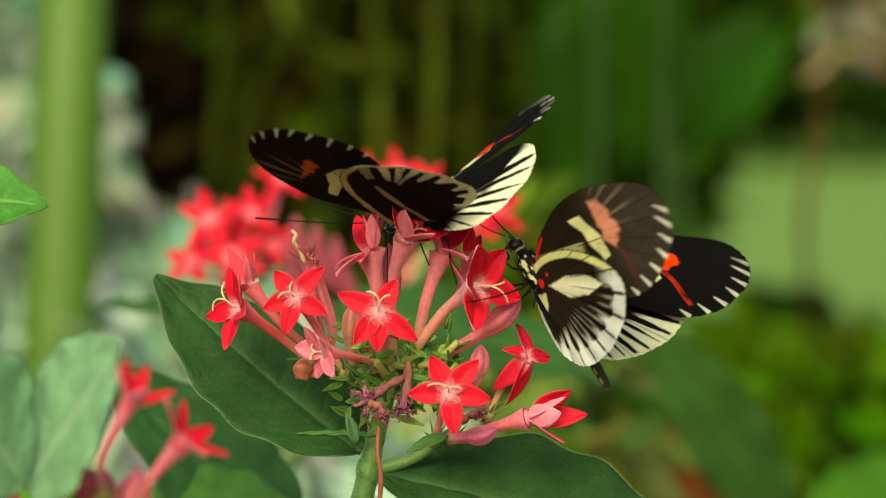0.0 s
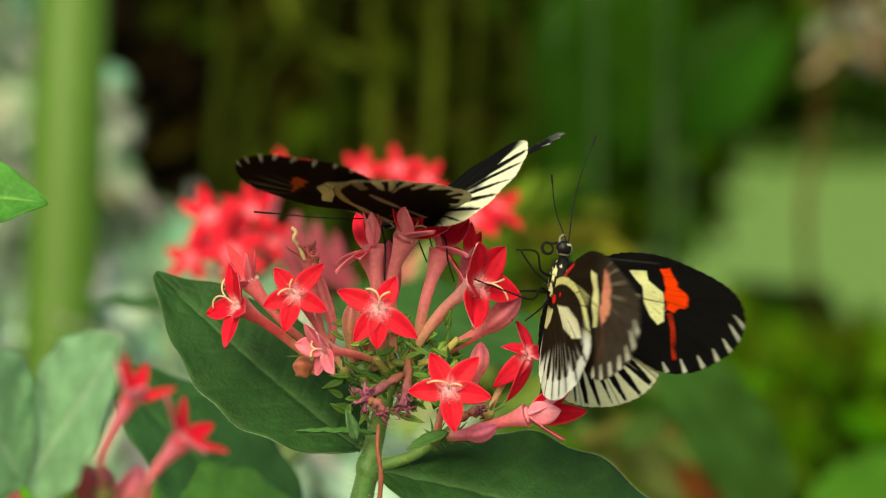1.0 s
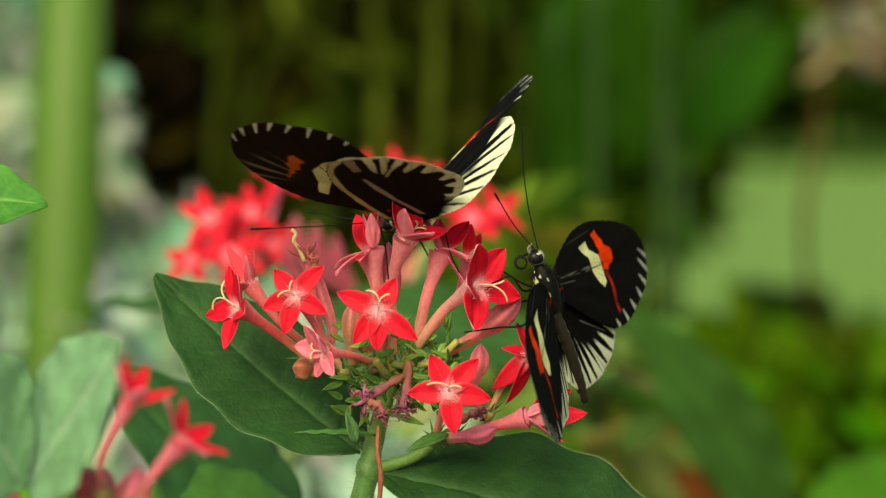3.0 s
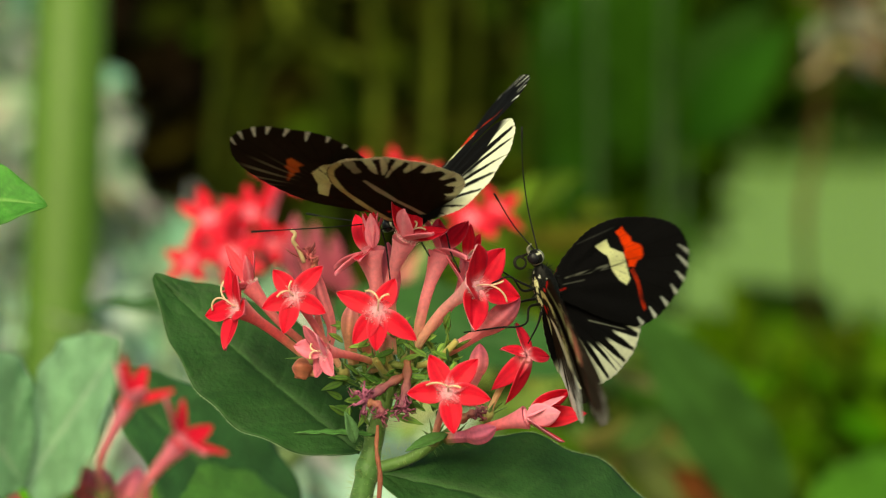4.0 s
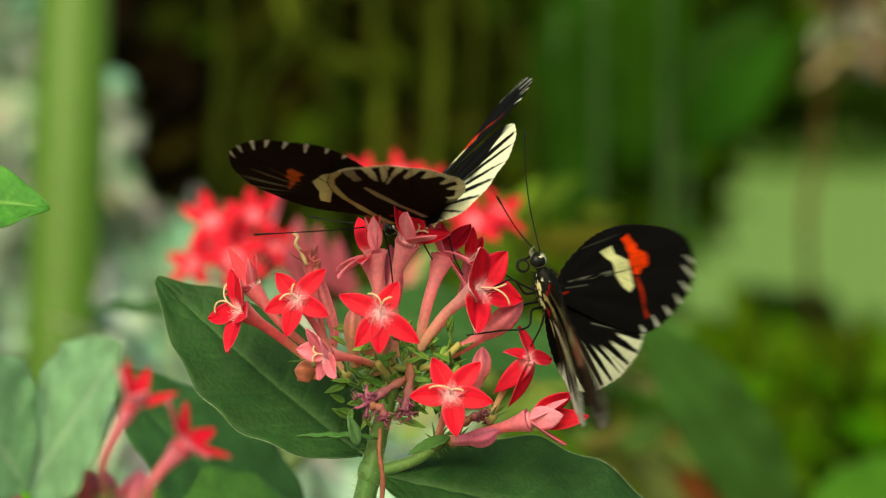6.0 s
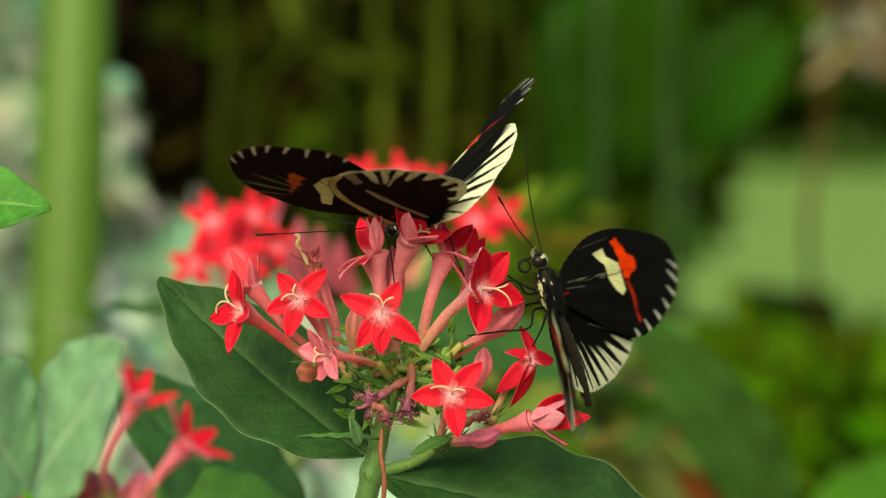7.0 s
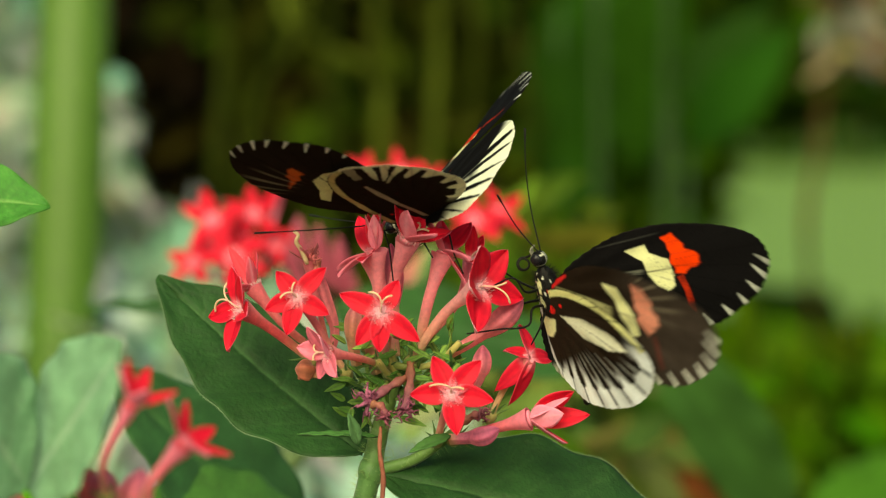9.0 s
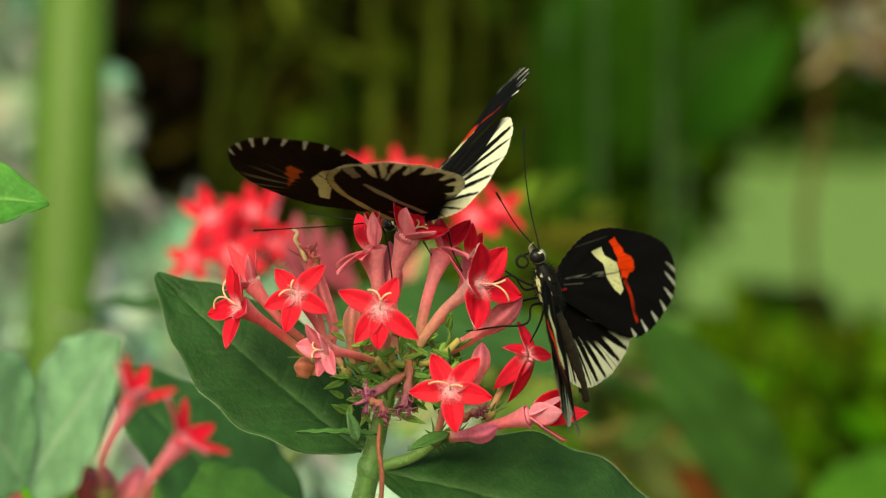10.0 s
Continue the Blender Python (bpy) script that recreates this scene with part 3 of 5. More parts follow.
    flower(plant, spot(-24.2, -2.0, 2), spot(-20.5, -18.5, 6), heading(-0.2, 0.1, 1), 3.6, (40, 110, 180, 250, 320), 0.5, 0.2, 0.4, seed=7,
           inside=(0.42, 0.05, 0.07), outside=(0.46, 0.12, 0.14), tube=((0.76, 0.20, 0.24), (0.62, 0.12, 0.17)), style=False, throat=False, mouth=1.4)
    v, f, ts = sweep([spot(-24.4, -2.6, 1), spot(-25.6, 0.0, 0), spot(-26.4, 1.4, -1), spot(-26.0, 2.4, -1), spot(-26.8, 3.2, -1)], lambda t: 0.00042 - 0.0001 * t, 14, 8)
    link_mesh("style", v, f, [(0.66, 0.50, 0.30)] * len(v), CREAM, plant, "curled cream style of a spent flower")
    # buds
    bud(plant, [spot(0.5, -18.6, 5), spot(6, -15.4, 3), spot(10.5, -12.0, 1), spot(13.8, -9.0, 0)], 1.75, seed=1)
    bud(plant, [spot(5.0, -24.6, 4), spot(6.0, -22.6, 3), spot(6.6, -20.0, 2), spot(6.7, -17.0, 2)], 1.3, seed=2)
    bud(plant, [spot(0.8, -33.6, 0), spot(4, -33.4, -1), spot(6.8, -33.0, -2), spot(9.6, -31.8, -2)], 1.3, seed=3, c0=(0.80, 0.20, 0.36), c1=(0.70, 0.16, 0.36))
    bud(plant, [spot(-15.6, -20.5, 3), spot(-16.2, -17, 2), spot(-16.2, -13.0, 1), spot(-16.0, -9.8, 1)], 1.15, c0=(0.66, 0.30, 0.20), c1=(0.66, 0.17, 0.25), seed=4)
    bud(plant, [spot(-22.5, -22.0, -2), spot(-24.0, -21.8, -2), spot(-25.2, -21.4, -3), spot(-26.6, -21.2, -3)], 1.6, c0=(0.5, 0.18, 0.1), c1=(0.5, 0.12, 0.09), seed=5, swell=0.6)
    bud(plant, [spot(-22.0, -22.0, 4), spot(-19.5, -15, 5), spot(-21.5, -8, 6), spot(-22.6, -3.5, 7)], 0.9, thin=0.0008, c0=(0.84, 0.24, 0.30), c1=(0.76, 0.16, 0.24), seed=6)
    bud(plant, [spot(-12.0, -22.0, 3), spot(-13.4, -16, 2), spot(-13.2, -11.0, 4), spot(-12.6, -7.0, 5)], 1.1, c0=(0.66, 0.28, 0.20), c1=(0.66, 0.16, 0.25), seed=7)
    bud(plant, [spot(-9.0, -19.0, 6), spot(-9.6, -12, 6), spot(-9.2, -5.0, 6), spot(-9.6, 1.0, 5)], 1.5, thin=0.0013, seed=8)
    # spent flowers
    withered(plant, spot(-13.6, -27.0, -4), spot(-6.2, -22.4, 0), 3.6, (0.26, 0.065, 0.14), 21)
    withered(plant, spot(-10.6, -29.6, -4), spot(-13.2, -27.4, -4), 2.2, (0.26, 0.06, 0.11), 25)
    withered(plant, spot(-7.2, -28.4, -3), spot(-6.2, -20.0, -1), 3.0, (0.24, 0.06, 0.12), 22)
    withered(plant, spot(6.6, -29.2, 0), spot(2.5, -31.0, 2), 2.3, (0.22, 0.055, 0.09), 23)
    withered(plant, spot(-23.6, -1.2, 1), spot(-22.8, -4.5, 2), 2.2, (0.42, 0.09, 0.11), 24)
    # dry hanging thread
    stem_part("dry_tube", plant, [spot(-11.4, -31.5, -3), spot(-11.6, -36, -5), spot(-11.0, -40, -5), spot(-11.3, -46, -4)], 0.00032, 0.0005,
              (0.26, 0.08, 0.045), (0.24, 0.07, 0.05), DRY, label="dry reddish brown hanging flower tube", bumpy=0.12)


main_plant()


# ---------------------------------------------------------------- plants round the main cluster
def side_sprig():
    foot = Vector((-0.07, -0.02, 0.0))
    plant = tagged(empty_at("pentas_sprig", foot), "young pentas sprig with two red flowers and buds", "flowering plant")
    fork = spot(-60.5, -50, -84)
    stem_part("stem", plant, [foot, Vector((-0.066, -0.02, 0.5)), fork], 0.003, 0.0022, (0.1, 0.16, 0.05), (0.14, 0.2, 0.06), count=30)
    flower(plant, spot(-46.4, -34.6, -104), spot(-54.5, -47.5, -96), heading(0.72, -0.2, 0.66), 7.0, (125, 62, 12, -65, 175), 0.55, -0.05, 0.42, seed=31, mouth=1.7, style=False, throat_tint=((0.9, 0.18, 0.24), (0.86, 0.05, 0.09)))
    flower(plant, spot(-55.6, -27.6, -112), spot(-60.0, -44, -96), heading(0.55, -0.2, 0.8), 6.4, (88, 140, 28, 205, 280), 0.75, 0.0, 0.42, seed=32, mouth=1.2, style=False, throat_tint=((0.9, 0.18, 0.24), (0.86, 0.05, 0.09)))
    bud(plant, [spot(-60, -49, -84), spot(-61, -46, -86), spot(-60.6, -43, -88), spot(-60.2, -39.0, -88)], 2.2, seed=11)
    bud(plant, [spot(-60, -50, -84), spot(-57, -47, -90), spot(-54.8, -44, -92), spot(-53.6, -38.8, -92)], 2.5, seed=12)
    bud(plant, [spot(-60, -50, -84), spot(-62, -46, -84), spot(-63, -42, -84), spot(-64, -38.8, -84)], 1.8, c1=(0.62, 0.12, 0.1), seed=13)
    bud(plant, [spot(-66, -50, -74), spot(-69, -46, -76), spot(-71.6, -41, -78), spot(-71.6, -38.6, -78)], 1.5, c1=(0.62, 0.12, 0.1), seed=14)
    bud(plant, [spot(-72, -50, -78), spot(-76, -44, -80), spot(-77.6, -38, -82), spot(-78.0, -33.6, -82)], 1.9, c1=(0.70, 0.12, 0.1), seed=15)
    leaf_blade("leaf", plant, spot(-74, -42.5, -86), spot(-56.8, -16.6, -104), 0.0250, heading(-0.15, -0.75, 0.65), 0.0, 0.10, top=(0.19, 0.37, 0.22), vein=(0.34, 0.50, 0.37), pairs=6, full=0.9)
    leaf_blade("leaf", plant, spot(-74, -42, -92), spot(-88, -21.0, -108), 0.0250, heading(0.1, -0.75, 0.65), 0.0, 0.12, top=(0.18, 0.35, 0.21), vein=(0.33, 0.47, 0.34), pairs=6, full=0.95,
               label="pale green young leaf with light veins")
    leaf_blade("leaf", plant, spot(-74, -56, -40), spot(-73, -38.5, -50), 0.0110, heading(0.0, -0.6, 0.8), 0.0, 0.12, top=(0.12, 0.42, 0.02), vein=(0.2, 0.5, 0.06), pairs=5)


def edge_leaf():
    foot = Vector((-0.14, 0.02, 0.0))
    plant = tagged(empty_at("leafy_shoot", foot), "leafy green shoot with pointed leaves", "plant")
    stem_part("stem", plant, [foot, Vector((-0.135, 0.02, 0.5)), spot(-98, 8, 20)], 0.003, 0.002, (0.1, 0.16, 0.05), (0.12, 0.22, 0.06), count=24)
    leaf_blade("leaf", plant, spot(-98, 8, 20), spot(-70.5, 8.6, 14), 0.0175, heading(0.15, -0.85, 0.5), 0.20, 0.2, top=(0.05, 0.20, 0.03), vein=(0.18, 0.36, 0.10), pairs=6, full=0.85,
               label="bright green pointed leaf")


def rear_cluster():
    foot = Vector((-0.03, 0.26, 0.0))
    plant = tagged(empty_at("pentas_plant", foot), "second pentas plant with red flowers standing behind", "flowering plant")
    D = 250
    hub = spot(-36, -8, D + 15)
    stem_part("stem", plant, [foot, Vector((-0.035, 0.24, 0.5)), spot(-30, -40, D + 15), hub], 0.004, 0.0026, (0.08, 0.14, 0.04), (0.12, 0.22, 0.06), count=30)
    rng = random.Random(8)
    warm = dict(style=False, throat_tint=((0.9, 0.14, 0.24), (0.86, 0.05, 0.12)), tube=(PINK, PINK))
    stars = ((-41.2, 5.0, -0.3, 0, 9.6), (-37.4, -1.6, 0.0, -6, 10.0), (-44.4, -2.6, -0.5, 6, 8.6), (-34.0, 6.0, 0.2, 8, 8.4), (-30.0, 0.6, 0.2, 10, 7.0), (-28.4, 12.4, 0.0, 22, 8.0), (-40.0, 1.0, -0.2, 10, 9.0))
    for k, (h, v, lean, dd, r) in enumerate(stars):
        flower(plant, spot(h, v, D + dd), hub.lerp(spot(h, v, D + dd), 0.2), heading(lean + 0.1, -0.8, 0.5), r, [a + rng.uniform(-12, 12) + 30 * k for a in (18, 90, 162, 234, 306)],
               0.2, -0.1, 0.46, seed=40 + k, **warm)
    hub2 = spot(-2, 0, D + 20)
    stem_part("stem", plant, [spot(-30, -40, D + 15), spot(-12, -20, D + 20), hub2], 0.003, 0.0022, (0.08, 0.14, 0.04), (0.12, 0.22, 0.06))
    stars = ((5.0, 5.0, 0.1, 0, 9.0), (9.6, 6.4, 0.4, 6, 8.4), (-14.4, 12.6, -0.1, 18, 7.4), (-8.2, 13.4, 0.0, 22, 7.4), (-3.0, 11.4, 0.1, 18, 7.0))
    for k, (h, v, lean, dd, r) in enumerate(stars):
        flower(plant, spot(h, v, D + dd), hub2.lerp(spot(h, v, D + dd), 0.25), heading(lean, -0.8, 0.5), r, [a + rng.uniform(-12, 12) + 25 * k for a in (18, 90, 162, 234, 306)],
               0.2, -0.05, 0.44, seed=60 + k, **warm)
    for h, v in ((-25.5, 4.0), (-22.0, 2.5), (-18.5, 0.5), (-27.0, 0.0)):
        bud(plant, [hub2, spot(h * 0.5 - 3, v - 12, D + 16), spot(h, v - 3, D + 12), spot(h - 0.6, v + 2, D + 10)], 1.7, seed=int(-h), c0=(0.50, 0.08, 0.15), c1=(0.50, 0.08, 0.16))
    leaf_blade("leaf", plant, spot(-32, -14, D), spot(-63.5, -9.0, D - 20), 0.0140, heading(0.1, -0.3, 0.95), 0.10, 0.1, top=(0.035, 0.10, 0.025))
    leaf_blade("leaf", plant, spot(-20, -10, D), spot(30, -22.0, D - 20), 0.030, heading(0.1, -0.6, 0.75), 0.10, 0.1, top=(0.025, 0.085, 0.018))
    leaf_blade("leaf", plant, spot(-25, -58, 90), spot(-60.0, -20.0, 70), 0.034, heading(0.3, -0.7, 0.65), 0.10, 0.1, top=(0.03, 0.10, 0.03), vein=(0.06, 0.16, 0.05))
    leaf_blade("leaf", plant, spot(-22, -52, 80), spot(-58.0, -46.0, 60), 0.030, heading(0.3, -0.6, 0.75), 0.10, 0.1, top=(0.055, 0.16, 0.03), vein=(0.06, 0.16, 0.05))


def thick_stalk():
    foot = PLAN @ Vector((-0.150, 0.72, 0))
    foot.z = 0.0
    plant = tagged(empty_at("green_stalk", foot), "thick smooth bright green plant stalk", "plant")
    stem_part("stem", plant, [foot, Vector((foot.x - 0.003, foot.y, 0.6)), spot(-68.0, -22, 720), spot(-66.5, 20, 725), spot(-65.5, 50, 730), spot(-64, 90, 735)], 0.0162, 0.0136,
              (0.050, 0.130, 0.007), (0.084, 0.176, 0.020), STALK, 60, 24, bumpy=0.01)


def hanging_vines():
    top = 62
    runs = (((-29, top), (-28.6, 44), (-27.2, 40), (-22.5, 36.4), (-16.4, 33.3), (-11.6, 30.4), (-11.2, 24), (-13, 0)), ((-41, top), (-39.2, 34), (-40.4, 14), (-39, -5)),
            ((-12.8, top), (-12.2, 40), (-11.9, 24), (-13.4, 0)), ((-24, top), (-27, 36), (-33, 28), (-35, 20), (-34, 0)), ((-1.6, top), (-1.0, 36), (-2.2, 10), (-1, -12)),
            ((4, top), (5.6, 36), (4.6, 22), (6, -8)), ((-19, top), (-20.4, 26), (-18.4, 12), (-21, -4)), ((13, top), (12, 40), (15.6, 24), (14, 4)),
            ((68.5, 50), (66.0, 18), (64.0, 5), (65.0, -14)))
    for k, run in enumerate(runs):
        rng = random.Random(k)
        d = rng.uniform(1050, 1400) if k < 8 else 1350
        pts = [spot(h, v, d + rng.uniform(-40, 40)) for h, v in run]
        pts.append(Vector((pts[-1].x, pts[-1].y + 0.05, 0.0)))
        pts.reverse()
        brown = k == 8
        vine = tagged(empty_at("vine", pts[0]), "brown dry climbing stem" if brown else "olive green climbing vine with shade put into its colour", "vine", group="climbing vines")
        # Green vines carry their shade in the pigment; the weight sets how dark.
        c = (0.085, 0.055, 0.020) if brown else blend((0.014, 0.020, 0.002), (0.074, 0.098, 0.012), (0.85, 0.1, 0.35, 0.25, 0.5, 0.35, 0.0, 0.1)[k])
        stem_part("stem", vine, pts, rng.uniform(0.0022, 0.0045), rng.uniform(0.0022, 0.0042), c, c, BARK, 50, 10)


def broad_leaf_plant(foot_h, foot_d, leaves, label, tone, seed):
    foot = PLAN @ Vector((foot_h / 1000 * (1 + foot_d / FOCUS), foot_d / 1000, 0))
    foot.z = 0
    plant = tagged(empty_at("broad_leaf_plant", foot), label, "plant")
    for k, (b, t, w, face, *pale) in enumerate(leaves):
        base, tip = spot(*b), spot(*t)
        stem_part("stem", plant, [foot, foot.lerp(base, 0.6) + Vector((0, 0, 0.04)), base], 0.004, 0.002, [x * 0.7 for x in tone], tone, STALK, 16)
        rng = random.Random(seed + k)
        c = [x * rng.uniform(0.8, 1.25) * (pale[0] if pale else 1.0) for x in tone]
        leaf_blade("leaf", plant, base, tip, w / 1000, heading(*face), 0.1, 0.12, top=c, under=[x * 1.3 for x in c], vein=[x * 1.35 for x in c], pairs=7, rows=30, cols=13, material=FAR_LEAF)


side_sprig()
edge_leaf()
rear_cluster()
thick_stalk()
hanging_vines()
broad_leaf_plant(60, 600, (((66, -50, 600), (88, -34, 640), 34, (-0.2, -0.5, 0.8)), ((10, -30, 330), (36, -56, 360), 24, (0.2, -0.7, 0.6))),
                 "broad-leaved plant with long green leaves", (0.070, 0.150, 0.016), 1)
broad_leaf_plant(66, 420, (((61, -49, 440), (33, -9, 400), 27, (-0.2, -0.85, 0.5)),), "plant with a long green leaf standing up", (0.045, 0.105, 0.024), 3)
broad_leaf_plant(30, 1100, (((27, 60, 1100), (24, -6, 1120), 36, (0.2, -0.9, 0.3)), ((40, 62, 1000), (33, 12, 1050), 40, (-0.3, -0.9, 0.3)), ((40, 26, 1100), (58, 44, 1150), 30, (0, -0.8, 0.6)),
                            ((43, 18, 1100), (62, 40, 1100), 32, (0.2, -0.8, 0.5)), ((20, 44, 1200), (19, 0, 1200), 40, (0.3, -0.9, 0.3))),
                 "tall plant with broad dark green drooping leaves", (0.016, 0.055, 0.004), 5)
broad_leaf_plant(60, 2600, (((60, -20, 2600), (52, -6, 2600), 110, (0, -0.6, 0.8)), ((60, -20, 2600), (68, -7, 2600), 110, (0.2, -0.6, 0.8)), ((58, -22, 2500), (60, -8, 2500), 120, (0, -0.8, 0.6)),
                            ((60, -22, 2500), (74, -18, 2500), 100, (0.3, -0.7, 0.6))), "dark round-leaved bush at the lawn's edge", (0.03, 0.085, 0.012), 9)


# ---------------------------------------------------------------- butterflies (body space: x to the head, y to the left, z to the back; mm)
def closed_outline(points, count):
    """A smooth closed outline through a few points, as an array."""
    p = np.array(points, float)
    n = len(p)
    x = np.linspace(0, n, count, endpoint=False)
    k = np.floor(x).astype(int)
    f = (x - k)[:, None]
    a, b, c, d = p[(k - 1) % n], p[k % n], p[(k + 1) % n], p[(k + 2) % n]
    return 0.5 * (2 * b + (c - a) * f + (2 * a - 5 * b + 4 * c - d) * f ** 2 + (3 * b - a - 3 * c + d) * f ** 3)


def ramp(x, a, b):
    t = np.clip((x - a) / (b - a), 0, 1)
    return t * t * (3 - 2 * t)


def rough_field(u, v, scale, seed):
    """Smooth random field from a few waves, -1 to 1."""
    r = np.random.RandomState(seed)
    out = np.zeros_like(u)
    for _ in range(7):
        a, k, p = r.uniform(0, 6.28), scale * r.uniform(0.6, 1.9), r.uniform(0, 6.28)
        out += np.sin((u * np.cos(a) + v * np.sin(a)) * k + p)
    return out / 4.0


def inside(points, u, v):
    """Signed distance to a polygon, positive inside."""
    p = np.array(points, float)
    best = np.full(u.shape, 1e9)
    odd = np.zeros(u.shape, bool)
    for (x0, y0), (x1, y1) in zip(p, np.roll(p, -1, 0)):
        dx, dy = x1 - x0, y1 - y0
        t = np.clip(((u - x0) * dx + (v - y0) * dy) / (dx * dx + dy * dy), 0, 1)
        best = np.minimum(best, np.hypot(u - x0 - t * dx, v - y0 - t * dy))
        cross = ((y0 > v) != (y1 > v)) & (u < (x1 - x0) * (v - y0) / ((y1 - y0) + 1e-12) + x0)
        odd ^= cross
    return np.where(odd, best, -best)


def bar(u, v, a, b, w0, w1):
    """1 on a tapering bar from a to b."""
    d = np.array(b, float) - np.array(a, float)
    L = np.hypot(*d)
    t = ((u - a[0]) * d[0] + (v - a[1]) * d[1]) / (L * L)
    s = np.abs((u - a[0]) * d[1] - (v - a[1]) * d[0]) / L
    w = w0 + (w1 - w0) * np.clip(t, 0, 1)
    return ramp(w - s, -0.12, 0.12) * ramp(t, -0.02, 0.06) * (1 - ramp(t, 0.9, 1.02))


def lay(base, colour, mask):
    return base * (1 - mask[:, None]) + np.array(colour)[None] * mask[:, None]


FORE = ((0, 0.7), (3, 3.9), (8, 6.4), (13, 7.7), (20, 8.0), (27.4, 6.8), (33.5, 5.0), (37.4, 2.6), (39.3, -1), (38.8, -4), (36.5, -7.3), (31.8, -10.4), (27.5, -11.8), (22.0, -11.8), (14, -8.8), (6, -4.6), (0, -1.2))
FORE_BROAD = FORE[:7] + ((37.0, 2.4), (39.4, -1.0), (39.6, -4.6), (37.6, -8.8), (33.8, -12.4), (29.2, -14.2), (23.5, -13.6), (14, -9.6), (6, -4.6), (0, -1.2))
HIND = ((-0.6, 1.7), (4, 2.6), (10.6, 0.7), (16.5, -3.0), (21.0, -7.2), (22.4, -11.2), (20.6, -14.6), (15.6, -17.3), (9.4, -18.1), (4.4, -17.4), (0.6, -15.0), (-1.9, -11), (-2.7, -6.5), (-2.3, -2.2))
HIND_NARROW = ((1.3, 3.6), (9.6, 2.1), (16.6, -1.1), (20.4, -4.2), (21.8, -7.6), (20.9, -11.4), (17.8, -15.8), (13.6, -17.9), (9.0, -18.5), (5.0, -17.4), (2.2, -14.0), (0.2, -9.4), (-1.0, -5), (-0.8, -1))
# white dashes on the forewing's margin, each from the rim inwards
DASHES = (((39.4, -2.4), (36.5, -0.2)), ((38.6, -4.8), (35.8, -1.8)), ((36.9, -6.9), (34.7, -4.6)), ((34.6, -8.9), (32.9, -6.6)), ((31.8, -10.3), (30.0, -8.2)), ((28.0, -11.6), (26.5, -9.2)), ((24.1, -12.0), (22.6, -10.2)))
DASHES_BROAD = (((39.4, -0.4), (37.0, 0.9)), ((39.8, -3.2), (37.6, -1.7)), ((39.4, -6.2), (36.9, -3.9)), ((38.0, -8.6), (36.2, -5.9)), ((35.8, -10.8), (34.2, -7.9)), ((33.2, -12.8), (31.1, -9.9)), ((29.8, -14.2), (28.6, -12.2)), ((26.2, -14.3), (25.4, -12.6)))
# cream rays of the narrow hindwing's underside: rim, inner end, half width at both
RAYS = (((20.9, -9.6), (16.6, -6.9), 1.0, 0.5), ((19.8, -12.6), (14.6, -8.8), 0.85, 0.3), ((18.2, -14.9), (13.6, -9.2), 0.75, 0.25), ((16.4, -16.6), (12.6, -8.6), 0.65, 0.2), ((14.2, -17.6), (12.2, -12.2), 1.0, 0.25),
        ((11.0, -18.3), (10.2, -14.0), 1.4, 0.4), ((7.2, -18.4), (6.9, -14.3), 1.3, 0.4), ((3.8, -16.4), (4.6, -12.8), 1.1, 0.35), ((1.4, -12.4), (2.4, -10.0), 0.7, 0.2))
BLACK, BROWN = (0.006, 0.0055, 0.006), (0.020, 0.013, 0.009)
IVORY, SCARLET, WHITE = (0.76, 0.76, 0.43), (0.84, 0.050, 0.012), (0.70, 0.72, 0.66)


def rim_field(outline, u, v):
    """Distance to the outline and the place along it (0 to 1) of the nearest outline point."""
    o = closed_outline(outline, 400)
    best, where = np.full(u.shape, 1e9), np.zeros(u.shape)
    for i, (x, y) in enumerate(o):
        d = np.hypot(u - x, v - y)
        m = d < best
        best[m], where[m] = d[m], i / 400
    return best, where


